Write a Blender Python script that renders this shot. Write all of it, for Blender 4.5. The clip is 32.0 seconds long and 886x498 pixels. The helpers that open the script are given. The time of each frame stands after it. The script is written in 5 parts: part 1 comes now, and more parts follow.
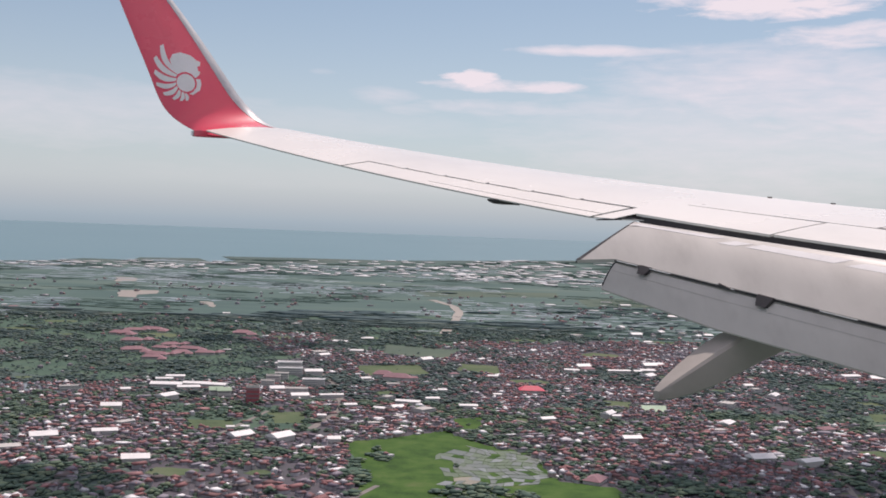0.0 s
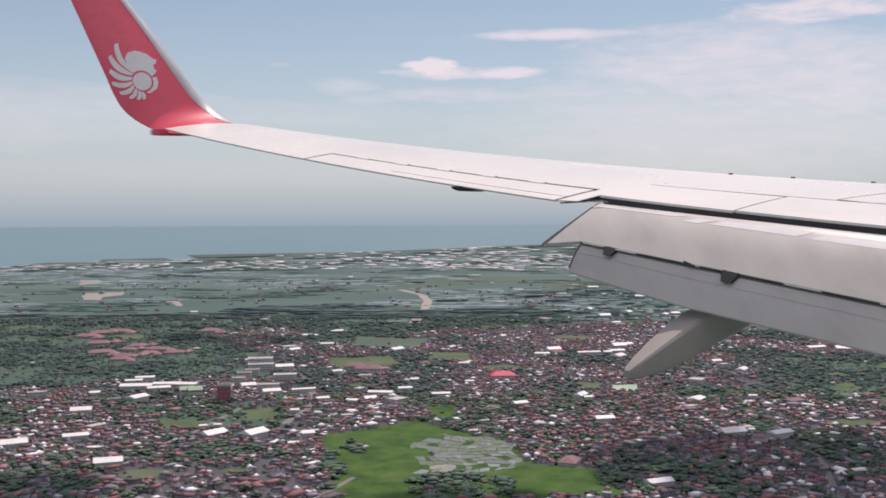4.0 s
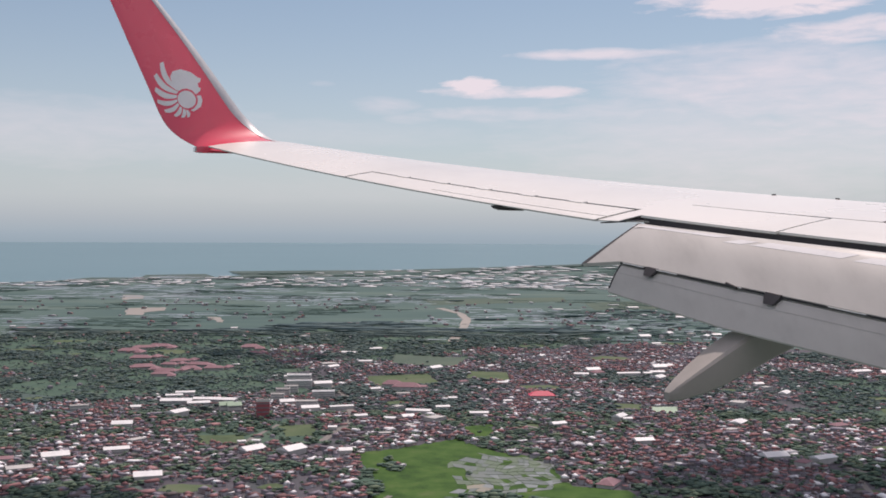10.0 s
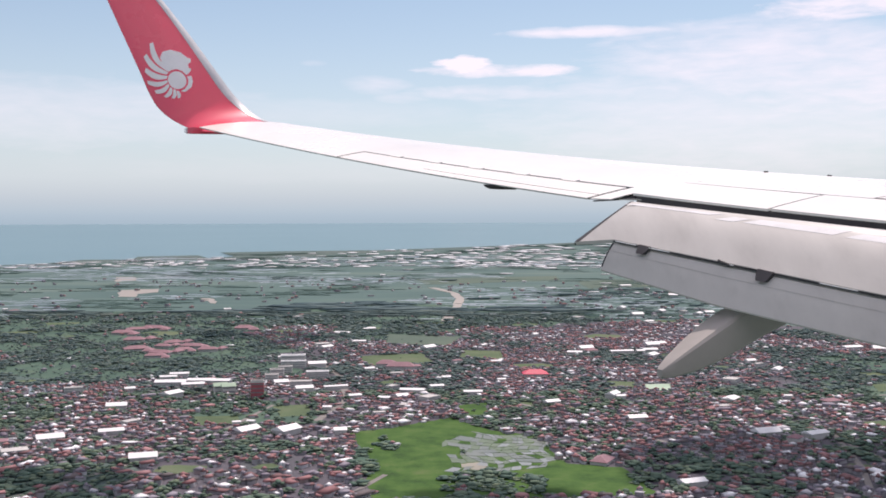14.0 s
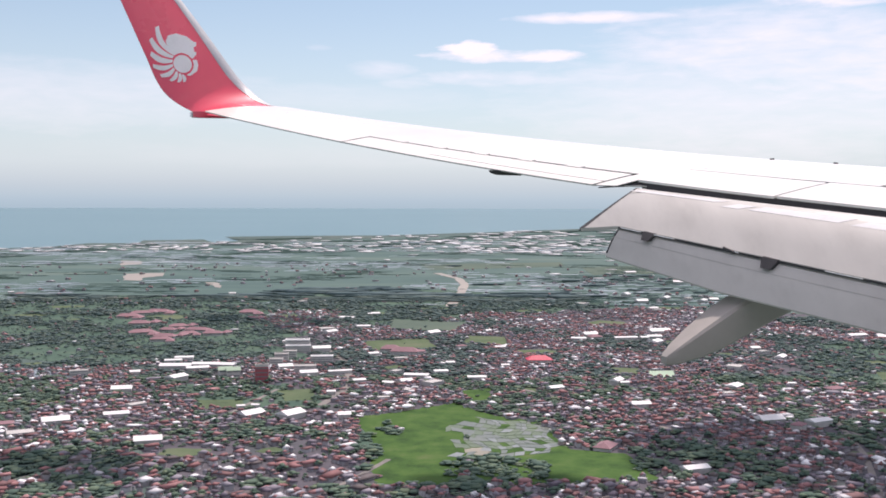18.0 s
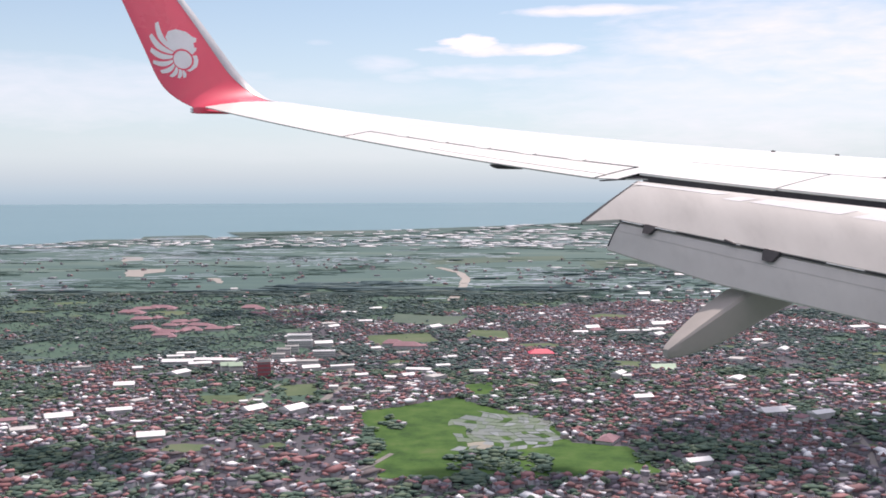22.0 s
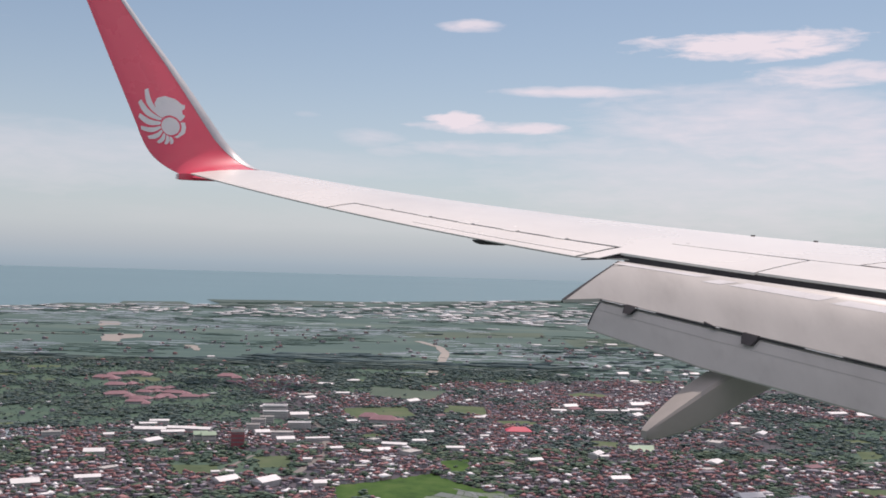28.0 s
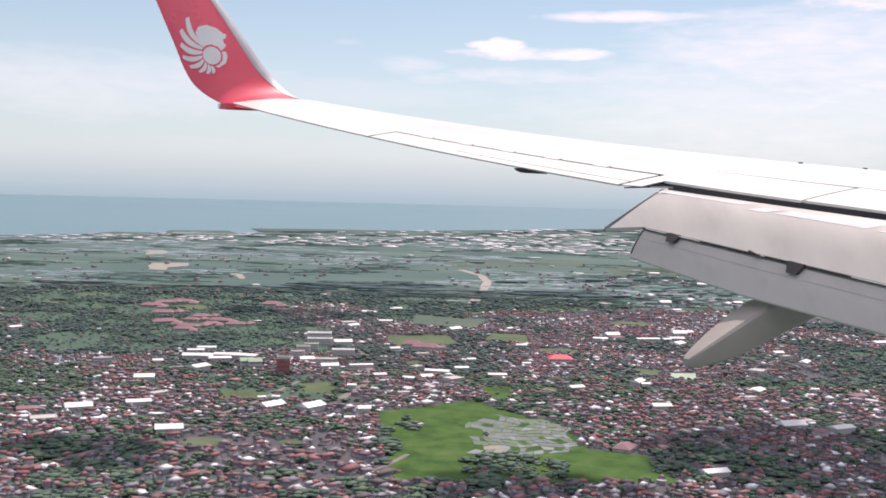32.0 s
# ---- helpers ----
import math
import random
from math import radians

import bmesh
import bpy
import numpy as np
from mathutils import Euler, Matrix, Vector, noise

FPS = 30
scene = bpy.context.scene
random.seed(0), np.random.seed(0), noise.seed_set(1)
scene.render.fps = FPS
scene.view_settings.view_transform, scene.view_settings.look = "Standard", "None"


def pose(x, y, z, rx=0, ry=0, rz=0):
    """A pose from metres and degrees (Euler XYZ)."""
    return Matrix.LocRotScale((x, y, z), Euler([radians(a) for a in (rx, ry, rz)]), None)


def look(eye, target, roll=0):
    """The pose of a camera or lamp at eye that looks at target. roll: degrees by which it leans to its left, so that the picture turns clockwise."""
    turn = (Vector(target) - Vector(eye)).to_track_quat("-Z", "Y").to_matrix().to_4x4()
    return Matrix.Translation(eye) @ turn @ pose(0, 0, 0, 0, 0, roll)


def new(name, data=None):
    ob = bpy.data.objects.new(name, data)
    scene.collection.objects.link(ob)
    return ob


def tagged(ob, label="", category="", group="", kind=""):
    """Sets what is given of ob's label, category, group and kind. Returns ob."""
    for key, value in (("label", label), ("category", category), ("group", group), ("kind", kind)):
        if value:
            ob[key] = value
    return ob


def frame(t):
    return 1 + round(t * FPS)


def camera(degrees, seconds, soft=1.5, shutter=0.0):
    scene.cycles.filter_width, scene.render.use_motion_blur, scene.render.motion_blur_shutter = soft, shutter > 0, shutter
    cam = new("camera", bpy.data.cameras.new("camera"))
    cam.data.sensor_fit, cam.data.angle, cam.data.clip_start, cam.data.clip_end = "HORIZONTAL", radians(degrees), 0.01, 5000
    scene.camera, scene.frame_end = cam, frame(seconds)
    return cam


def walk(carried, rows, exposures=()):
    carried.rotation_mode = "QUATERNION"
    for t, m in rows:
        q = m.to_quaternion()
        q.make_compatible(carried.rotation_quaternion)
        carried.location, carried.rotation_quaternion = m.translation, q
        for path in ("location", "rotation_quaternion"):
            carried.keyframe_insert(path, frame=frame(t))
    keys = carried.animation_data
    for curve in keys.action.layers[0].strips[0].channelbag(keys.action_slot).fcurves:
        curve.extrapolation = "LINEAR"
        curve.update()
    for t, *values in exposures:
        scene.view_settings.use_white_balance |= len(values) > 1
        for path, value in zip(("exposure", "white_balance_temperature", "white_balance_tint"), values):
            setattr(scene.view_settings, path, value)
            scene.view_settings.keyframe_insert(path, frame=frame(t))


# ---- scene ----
EYE = 40.0
cam = camera(46.9, 32.0, soft=1.75)
# seconds, yaw, pitch, roll of the hand-held camera at the cabin window
ROWS = [
    (0.0, 0.16, -1.2, -2.16), (0.5, -0.13, -1.82, -1.54), (1.0, -0.46, -1.84, -1.55),
    (1.5, -0.75, -1.66, -1.43), (2.0, -1.01, -1.66, -1.23), (2.5, -1.58, -1.96, -0.53),
    (3.0, -1.63, -2.17, -0.08), (3.5, -1.73, -1.83, -0.0), (5.5, -1.74, -1.79, 0.82),
    (6.0, -1.55, -2.68, 0.48), (6.5, -1.43, -3.69, 0.58), (7.0, -1.09, -4.43, 0.53),
    (7.5, -0.45, -4.11, 0.68), (8.0, -0.22, -3.3, 0.72), (8.5, -0.02, -1.66, 0.18),
    (9.0, 0.31, -0.99, -0.06), (9.5, 0.53, -0.46, -0.08), (10.0, 0.43, -0.76, -0.31),
    (10.5, 0.33, -0.83, -0.06), (11.0, 0.24, -1.27, -0.06), (11.5, 0.03, -1.69, -0.13),
    (12.0, -0.02, -2.01, 0.07), (12.5, -0.03, -2.8, -0.09), (13.0, -0.0, -2.63, 0.0),
    (13.5, -0.11, -2.52, 0.27), (14.0, 0.02, -1.91, 0.12), (14.5, -0.08, -1.57, 0.37),
    (16.5, -0.09, -2.75, 0.35), (17.0, -0.2, -3.06, 0.56), (17.5, 0.17, -2.73, 0.24),
    (18.0, 0.3, -2.72, -0.21), (18.5, 0.38, -2.76, -0.3), (19.0, 0.39, -2.48, -0.47),
    (19.5, 0.27, -2.07, 0.02), (20.0, 0.28, -1.97, 0.15), (20.5, 0.29, -2.06, 0.25),
    (21.0, 0.26, -2.36, 0.12), (21.5, 0.36, -2.79, 0.05), (22.0, 0.36, -3.04, 0.15),
    (22.5, 0.55, -3.03, -0.39), (23.0, 0.77, -3.19, -0.83), (23.5, 0.48, -3.35, -0.47),
    (24.0, 0.56, -2.01, 0.2), (24.5, 0.53, -2.09, -0.17), (25.0, 0.3, -2.73, 0.18),
    (25.5, -2.23, -4.18, 2.16), (27.5, -0.66, 1.08, -1.8), (28.0, -0.66, 1.12, -1.67),
    (28.5, -1.17, -0.18, -2.56), (29.0, 0.44, -2.67, -0.77), (29.5, 1.28, -3.75, -0.55),
    (30.0, 1.25, -4.26, -0.82), (30.5, 1.34, -4.34, -0.87), (31.0, 1.09, -4.35, -1.26),
    (31.5, 1.62, -3.54, -1.41), (32.0, 1.69, -2.94, -1.5),
]
# seconds, stops, kelvin, tint
EXPOSURES = [(t, e, 6500 if 12.5 < t < 26 else 6640, 25) for t, e in ((0.0, -0.18), (3.0, -0.22), (6.0, -0.18), (9.0, -0.16), (10.0, -0.25), (11.2, -0.33), (12.0, -0.36), (13.0, -0.02), (13.8, 0.10), (16.5, 0.15), (19.0, 0.2), (22.0, 0.24), (23.5, 0.3), (25.4, 0.26), (27.2, -0.2),
                                            (28.5, -0.22), (29.5, -0.02), (31.0, 0.14), (32.0, 0.2))]
walk(cam, [(t, pose(0, 0, EYE, 90 + pitch, roll, yaw)) for t, yaw, pitch, roll in ROWS], EXPOSURES)

# ---------------------------------------------------------------- sky and sun
SUN_WAY = Vector((0.22, 0.42, 0.88)).normalized()
sun = new("sun", bpy.data.lights.new("sun", "SUN"))
sun.data.energy, sun.data.angle, sun.data.color = 3.4, radians(0.53), (1.0, 0.935, 0.83)
sun.matrix_world = look((0, 0, 200), Vector((0, 0, 200)) - SUN_WAY)

world = bpy.data.worlds.new("sky")
scene.world = world
world.use_nodes = True


class Nodes:
    """Short hand for building a node tree."""

    def __init__(self, tree):
        self.tree = tree
        tree.nodes.clear()

    def add(self, kind, **props):
        n = self.tree.nodes.new(kind)
        for k, v in props.items():
            if k in n.inputs:
                self.feed(n.inputs[k], v)
        return n

    def feed(self, socket, value):
        if isinstance(value, bpy.types.NodeSocket):
            self.tree.links.new(value, socket)
        else:
            socket.default_value = value

    def math(self, op, a, b=0.0, c=0.0, clamp=False):
        n = self.tree.nodes.new("ShaderNodeMath")
        n.operation, n.use_clamp = op, clamp
        for i, v in enumerate((a, b, c)):
            self.feed(n.inputs[i], v)
        return n.outputs[0]

    def noise(self, vector, scale, detail=4.0, rough=0.55, distortion=0.0):
        n = self.tree.nodes.new("ShaderNodeTexNoise")
        if vector is not None:
            self.feed(n.inputs["Vector"], vector)
        for k, v in (("Scale", scale), ("Detail", detail), ("Roughness", rough), ("Distortion", distortion)):
            n.inputs[k].default_value = v
        return n.outputs["Fac"]

    def ramp(self, fac, stops, mode="LINEAR"):
        n = self.tree.nodes.new("ShaderNodeValToRGB")
        n.color_ramp.interpolation = mode
        e = n.color_ramp.elements
        while len(e) < len(stops):
            e.new(0.5)
        for el, (p, c) in zip(e, stops):
            el.position, el.color = p, (*c, 1) if len(c) == 3 else c
        self.feed(n.inputs[0], fac)
        return n.outputs["Color"]

    def mix(self, fac, a, b, mode="MIX"):
        n = self.tree.nodes.new("ShaderNodeMix")
        n.data_type, n.blend_type = "RGBA", mode
        for i, v in ((0, fac), (6, a), (7, b)):
            self.feed(n.inputs[i], (*v, 1) if isinstance(v, tuple) and len(v) == 3 else v)
        return n.outputs[2]


def build_sky():
    w = Nodes(world.node_tree)
    geo = w.tree.nodes.new("ShaderNodeTexCoord")
    split = w.add("ShaderNodeSeparateXYZ", Vector=geo.outputs["Generated"])
    x, y, z = split.outputs
    azimuth = w.math("ARCTAN2", x, y)
    rise = w.math("ARCSINE", z)
    sky = w.tree.nodes.new("ShaderNodeTexSky")
    sky.sky_type, sky.sun_disc = "NISHITA", False
    sky.sun_elevation = math.asin(SUN_WAY.z)
    sky.sun_rotation = math.atan2(SUN_WAY.x, SUN_WAY.y)
    sky.altitude, sky.air_density, sky.dust_density, sky.ozone_density = 300, 1.0, 0.8, 1.2
    lifted = w.add("ShaderNodeCombineXYZ", X=x, Y=y, Z=w.math("MAXIMUM", z, 0.012))
    w.feed(sky.inputs[0], lifted.outputs[0])
    # clouds: azimuth, rise, half width, half height (radians), weight, crispness, raggedness
    clouds = [
        (0.137, 0.174, 0.066, 0.0046, 0.9, 1.3, 1.6), (0.022, 0.1435, 0.022, 0.0075, 1.1, 1.8, 3.0), (0.052, 0.139, 0.070, 0.0052, 0.95, 1.5, 2.3),
        (0.055, 0.118, 0.075, 0.006, 0.5, 1.0, 2.4), (0.300, 0.145, 0.13, 0.032, 0.9, 0.8, 1.7), (0.290, 0.088, 0.20, 0.045, 0.8, 0.6, 1.5), (0.38, 0.12, 0.13, 0.035, 1.0, 0.8, 1.6),
        (0.160, 0.120, 0.070, 0.012, 0.5, 0.8, 2.2), (0.385, 0.185, 0.070, 0.010, 0.9, 1.2, 2.6), (0.290, 0.216, 0.085, 0.011, 1.1, 1.5, 2.8), (0.035, 0.235, 0.026, 0.005, 0.9, 1.3, 2.0),
    ]
    veils = [
        (-0.066, 0.126, 0.026, 0.007, 0.42, 0.8, 2.4), (-0.040, 0.112, 0.022, 0.004, 0.4, 0.8, 2.4), (-0.125, 0.146, 0.011, 0.003, 0.3, 0.8, 2.4),
        (-0.380, 0.096, 0.19, 0.026, 0.7, 0.6, 1.4), (-0.130, 0.098, 0.13, 0.012, 0.35, 0.6, 1.6), (0.02, 0.045, 0.30, 0.012, 0.25, 0.5, 1.6),
        (0.62, 0.15, 0.16, 0.05, 0.7, 0.8, 3.0), (-0.9, 0.2, 0.3, 0.06, 0.6, 0.8, 3.0), (1.4, 0.25, 0.4, 0.08, 0.7, 0.8, 3.0), (2.8, 0.3, 0.5, 0.1, 0.7, 0.8, 3.0),
    ]
    flat = w.add("ShaderNodeCombineXYZ", X=azimuth, Y=w.math("MULTIPLY", rise, 4.4))
    fine = w.noise(flat.outputs[0], 24.0, 7.0, 0.58, 0.3)
    broad = w.noise(flat.outputs[0], 7.0, 4.0, 0.5, 0.2)
    curl = w.math("ADD", w.math("MULTIPLY", w.math("SUBTRACT", fine, 0.5), 1.0), w.math("MULTIPLY", w.math("SUBTRACT", broad, 0.5), 0.7))
    total = None
    for a, r, wa, wr, weight, crisp, rag in clouds + veils:
        du = w.math("DIVIDE", w.math("SUBTRACT", azimuth, a), wa)
        dv = w.math("DIVIDE", w.math("SUBTRACT", rise, r), wr)
        d2 = w.math("ADD", w.math("MULTIPLY", du, du), w.math("MULTIPLY", dv, dv))
        puff = w.math("ADD", w.math("SUBTRACT", 1.0, w.math("MULTIPLY", d2, 0.55)), w.math("MULTIPLY", curl, rag))
        puff = w.math("MULTIPLY", w.math("MULTIPLY", w.math("MAXIMUM", puff, 0.0), 0.8 * crisp, clamp=True), weight)
        total = puff if total is None else w.math("MAXIMUM", total, puff)
    # haze towards the horizon, unseen broken bright cloud higher up added as fill light
    low = w.math("EXPONENT", w.math("MULTIPLY", w.math("MAXIMUM", rise, 0.0), -9.0))
    span = w.math("MULTIPLY_ADD", rise, 5.0, 0.1, clamp=True)
    haze = w.ramp(span, [(0.0, (0.32, 0.455, 0.52)), (0.06, (0.33, 0.465, 0.53)), (0.12, (0.40, 0.53, 0.59)), (0.19, (0.47, 0.585, 0.65)), (0.28, (0.555, 0.66, 0.725)), (0.7, (0.63, 0.715, 0.78))])
    haze = w.mix(1.0, haze, (10.0, 10.0, 10.0), "MULTIPLY")
    clear = w.mix(1.0, sky.outputs[0], (1.02, 1.12, 1.0), "MULTIPLY")
    colour = w.mix(w.math("MULTIPLY", low, 0.94), clear, haze)
    high = w.math("MULTIPLY", w.math("SUBTRACT", rise, 0.30), 3.0, clamp=True)
    high = w.math("MULTIPLY", high, w.math("MULTIPLY_ADD", w.math("SUBTRACT", w.noise(geo.outputs["Generated"], 3.0, 6.0, 0.6), 0.5), 2.5, 0.6, clamp=True))
    cover = w.math("MAXIMUM", w.math("MULTIPLY", total, 0.88, clamp=True), high)
    colour = w.mix(cover, colour, (9.2, 9.0, 9.15))
    back = w.add("ShaderNodeBackground", Color=colour, Strength=0.1)
    out = w.tree.nodes.new("ShaderNodeOutputWorld")
    w.feed(out.inputs[0], back.outputs[0])


build_sky()


# ---------------------------------------------------------------- materials
def material(name, stops, scale=4.0, rough=0.6, metal=0.0, bump=0.0, grain=None, island=False, per_object=False, stretch=(1, 1, 1), spec=0.5, coat=0.0, dirt=0.86, district=0.0, swing=0.0):
    """A surface whose colour runs along stops by noise (or by piece), with finer grain, roughness variation and relief."""
    m = bpy.data.materials.new(name)
    m.use_nodes = True
    w = Nodes(m.node_tree)
    co = w.tree.nodes.new("ShaderNodeTexCoord")
    mapping = w.tree.nodes.new("ShaderNodeMapping")
    mapping.inputs["Scale"].default_value = stretch
    mapping.inputs["Rotation"].default_value = (0, 0, swing)
    w.feed(mapping.inputs[0], co.outputs["Object"])
    place = mapping.outputs[0]
    big = w.noise(place, scale, 5.0, 0.6)
    small = w.noise(place, grain or scale * 9.0, 3.0, 0.6)
    if island:
        pick = w.tree.nodes.new("ShaderNodeNewGeometry").outputs["Random Per Island"]
        pick = w.math("MULTIPLY_ADD", w.math("SUBTRACT", big, 0.5), district, pick, clamp=True)
        colour = w.ramp(pick, stops, "CONSTANT")
    elif per_object:
        pick = w.tree.nodes.new("ShaderNodeObjectInfo").outputs["Random"]
        colour = w.ramp(pick, stops, "CONSTANT")
    else:
        colour = w.ramp(w.math("MULTIPLY_ADD", w.math("SUBTRACT", big, 0.5), 2.2, 0.5, clamp=True), stops)
    wear = w.math("MULTIPLY_ADD", w.math("ADD", small, big), 0.5, 0.5)
    colour = w.mix(1.0, colour, w.ramp(wear, [(0.7, (dirt, dirt, dirt)), (1.0, (1.0, 1.0, 1.0))]), "MULTIPLY")
    b = w.tree.nodes.new("ShaderNodeBsdfPrincipled")
    w.feed(b.inputs["Base Color"], colour)
    w.feed(b.inputs["Roughness"], w.math("MULTIPLY_ADD", w.math("SUBTRACT", big, 0.5), 0.12, rough, clamp=True))
    b.inputs["Metallic"].default_value = metal
    b.inputs["Specular IOR Level"].default_value = spec
    b.inputs["Coat Weight"].default_value = coat
    b.inputs["Coat Roughness"].default_value = 0.27
    b.inputs["Coat IOR"].default_value = 1.7
    if bump:
        n = w.add("ShaderNodeBump", Strength=bump, Distance=0.02, Height=small)
        w.feed(b.inputs["Normal"], n.outputs[0])
    out = w.tree.nodes.new("ShaderNodeOutputMaterial")
    w.feed(out.inputs[0], b.outputs[0])
    return m


WING = material("wing_paint", [(0.0, (0.785, 0.765, 0.705)), (1.0, (0.845, 0.825, 0.765))], 0.5, 0.27, grain=3.0, dirt=0.93)
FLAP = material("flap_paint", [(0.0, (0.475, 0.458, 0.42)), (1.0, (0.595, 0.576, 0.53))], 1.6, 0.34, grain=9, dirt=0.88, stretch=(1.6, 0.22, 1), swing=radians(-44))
# fairing grey is taken from its shaded side, so shade sits in the paint
FAIRING = material("fairing_shaded_grey", [(0.0, (0.34, 0.315, 0.285)), (1.0, (0.43, 0.40, 0.365))], 1.2, 0.4, grain=6, dirt=0.85)
# bare plate metal, whitened to hold the sun's glint
PLATE_GLINT = material("plate_and_glint", [(0.0, (0.78, 0.77, 0.75)), (1.0, (0.86, 0.85, 0.83))], 3.0, 0.24)
# near-black paint holds the shade of the flap cove and panel gaps
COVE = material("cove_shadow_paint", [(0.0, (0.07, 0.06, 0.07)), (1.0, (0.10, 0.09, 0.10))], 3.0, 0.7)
RED = material("red_paint", [(0.0, (0.84, 0.036, 0.085)), (1.0, (0.90, 0.052, 0.11))], 0.7, 0.26, grain=4, spec=0.4, coat=1.0, dirt=0.93)
LOGO = material("white_decal", [(0.0, (0.82, 0.80, 0.79)), (1.0, (0.88, 0.86, 0.85))], 4.0, 0.45)
EDGE = material("polished_edge", [(0.0, (0.46, 0.465, 0.48)), (1.0, (0.56, 0.565, 0.57))], 3.0, 0.4, metal=0.15)
RUBBER = material("dark_fitting", [(0.0, (0.035, 0.033, 0.036)), (1.0, (0.06, 0.056, 0.058))], 8.0, 0.6)
LENS = material("clear_lens", [(0.0, (0.75, 0.76, 0.78)), (1.0, (0.82, 0.82, 0.83))], 8.0, 0.12)

SHELL = material("cabin_panel", [(0.0, (0.55, 0.54, 0.52)), (1.0, (0.62, 0.61, 0.59))], 3.0, 0.6)


def land_material():
    m = bpy.data.materials.new("land")
    m.use_nodes = True
    w = Nodes(m.node_tree)
    co = w.tree.nodes.new("ShaderNodeTexCoord").outputs["Object"]
    a = w.noise(co, 0.012, 6.0, 0.6, 0.4)
    b = w.noise(co, 0.09, 5.0, 0.6)
    c = w.noise(co, 0.9, 4.0, 0.65)
    # greens shifted to a lighter teal, the tint of haze over distant land
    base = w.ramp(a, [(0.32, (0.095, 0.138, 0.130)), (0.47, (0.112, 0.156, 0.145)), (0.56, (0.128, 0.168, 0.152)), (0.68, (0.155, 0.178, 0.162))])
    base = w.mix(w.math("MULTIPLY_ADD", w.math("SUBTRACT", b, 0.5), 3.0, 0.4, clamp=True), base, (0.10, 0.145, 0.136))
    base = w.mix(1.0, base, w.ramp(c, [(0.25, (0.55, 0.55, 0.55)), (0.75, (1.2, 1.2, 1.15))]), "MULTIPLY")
    s = w.add("ShaderNodeBsdfPrincipled", Roughness=0.95)
    w.feed(s.inputs["Base Color"], base)
    s.inputs["Specular IOR Level"].default_value = 0.1
    out = w.tree.nodes.new("ShaderNodeOutputMaterial")
    w.feed(out.inputs[0], s.outputs[0])
    return m


def sea_material():
    m = bpy.data.materials.new("sea_water")
    m.use_nodes = True
    w = Nodes(m.node_tree)
    co = w.tree.nodes.new("ShaderNodeTexCoord").outputs["Object"]
    a = w.noise(co, 0.002, 5.0, 0.6, 0.6)
    base = w.ramp(a, [(0.3, (0.086, 0.180, 0.202)), (0.7, (0.106, 0.205, 0.226))])
    s = w.add("ShaderNodeBsdfPrincipled", Roughness=0.3)
    w.feed(s.inputs["Base Color"], base)
    s.inputs["Specular IOR Level"].default_value = 0.22
    n = w.add("ShaderNodeBump", Strength=0.14, Distance=1.0, Height=w.noise(co, 0.5, 4.0, 0.6))
    w.feed(s.inputs["Normal"], n.outputs[0])
    out = w.tree.nodes.new("ShaderNodeOutputMaterial")
    w.feed(out.inputs[0], s.outputs[0])
    return m


LAND, SEA = land_material(), sea_material()
POND = material("pond_water", [(0.0, (0.15, 0.20, 0.225)), (0.5, (0.23, 0.28, 0.305)), (1.0, (0.34, 0.38, 0.40))], 0.02, 0.4, grain=0.6)
TOWN = material("town_ground", [(0.0, (0.085, 0.082, 0.095)), (0.5, (0.115, 0.108, 0.123)), (1.0, (0.072, 0.092, 0.090))], 0.05, 0.95, grain=1.3, spec=0.1)
UNDER = material("undergrowth", [(0.0, (0.064, 0.112, 0.088)), (0.5, (0.080, 0.132, 0.100)), (1.0, (0.108, 0.154, 0.106))], 0.12, 0.95, grain=1.5, spec=0.1, dirt=0.75)
# marsh and far grass carry the haze of distance in their blue-green
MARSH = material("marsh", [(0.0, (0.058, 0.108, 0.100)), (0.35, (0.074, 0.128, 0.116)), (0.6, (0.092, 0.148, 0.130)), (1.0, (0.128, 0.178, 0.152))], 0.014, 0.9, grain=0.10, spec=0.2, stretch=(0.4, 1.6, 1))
MUD = material("wet_mud", [(0.0, (0.20, 0.18, 0.13)), (1.0, (0.30, 0.27, 0.20))], 0.2, 0.45, grain=2.0)
PADDY = material("paddy_water", [(0.0, (0.10, 0.125, 0.105)), (1.0, (0.16, 0.18, 0.155))], 0.15, 0.45, grain=1.0)
WET = material("paddy_shoots", [(0.0, (0.075, 0.115, 0.06)), (1.0, (0.12, 0.165, 0.10))], 0.3, 0.55, grain=1.5)
SHALLOW = material("paddy_shallow", [(0.0, (0.17, 0.19, 0.18)), (1.0, (0.24, 0.26, 0.25))], 0.3, 0.4, grain=1.2)
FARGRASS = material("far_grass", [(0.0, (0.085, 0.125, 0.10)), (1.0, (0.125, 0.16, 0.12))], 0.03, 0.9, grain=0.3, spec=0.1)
SILT = material("silt_water", [(0.0, (0.26, 0.225, 0.185)), (1.0, (0.34, 0.30, 0.25))], 0.02, 0.5, grain=0.3)
RICE = material("rice_green", [(0.0, (0.036, 0.079, 0.025)), (0.35, (0.050, 0.107, 0.028)), (0.65, (0.067, 0.131, 0.034)), (1.0, (0.104, 0.146, 0.055))], 0.2, 0.9, grain=1.8, dirt=0.6, spec=0.1)
MEADOW = material("meadow_green", [(0.0, (0.080, 0.118, 0.068)), (0.5, (0.105, 0.145, 0.078)), (1.0, (0.145, 0.165, 0.105))], 0.08, 0.9, grain=0.9, dirt=0.6, spec=0.1)
PITCH = material("pale_pitch", [(0.0, (0.30, 0.42, 0.30)), (1.0, (0.38, 0.48, 0.36))], 0.2, 0.8)
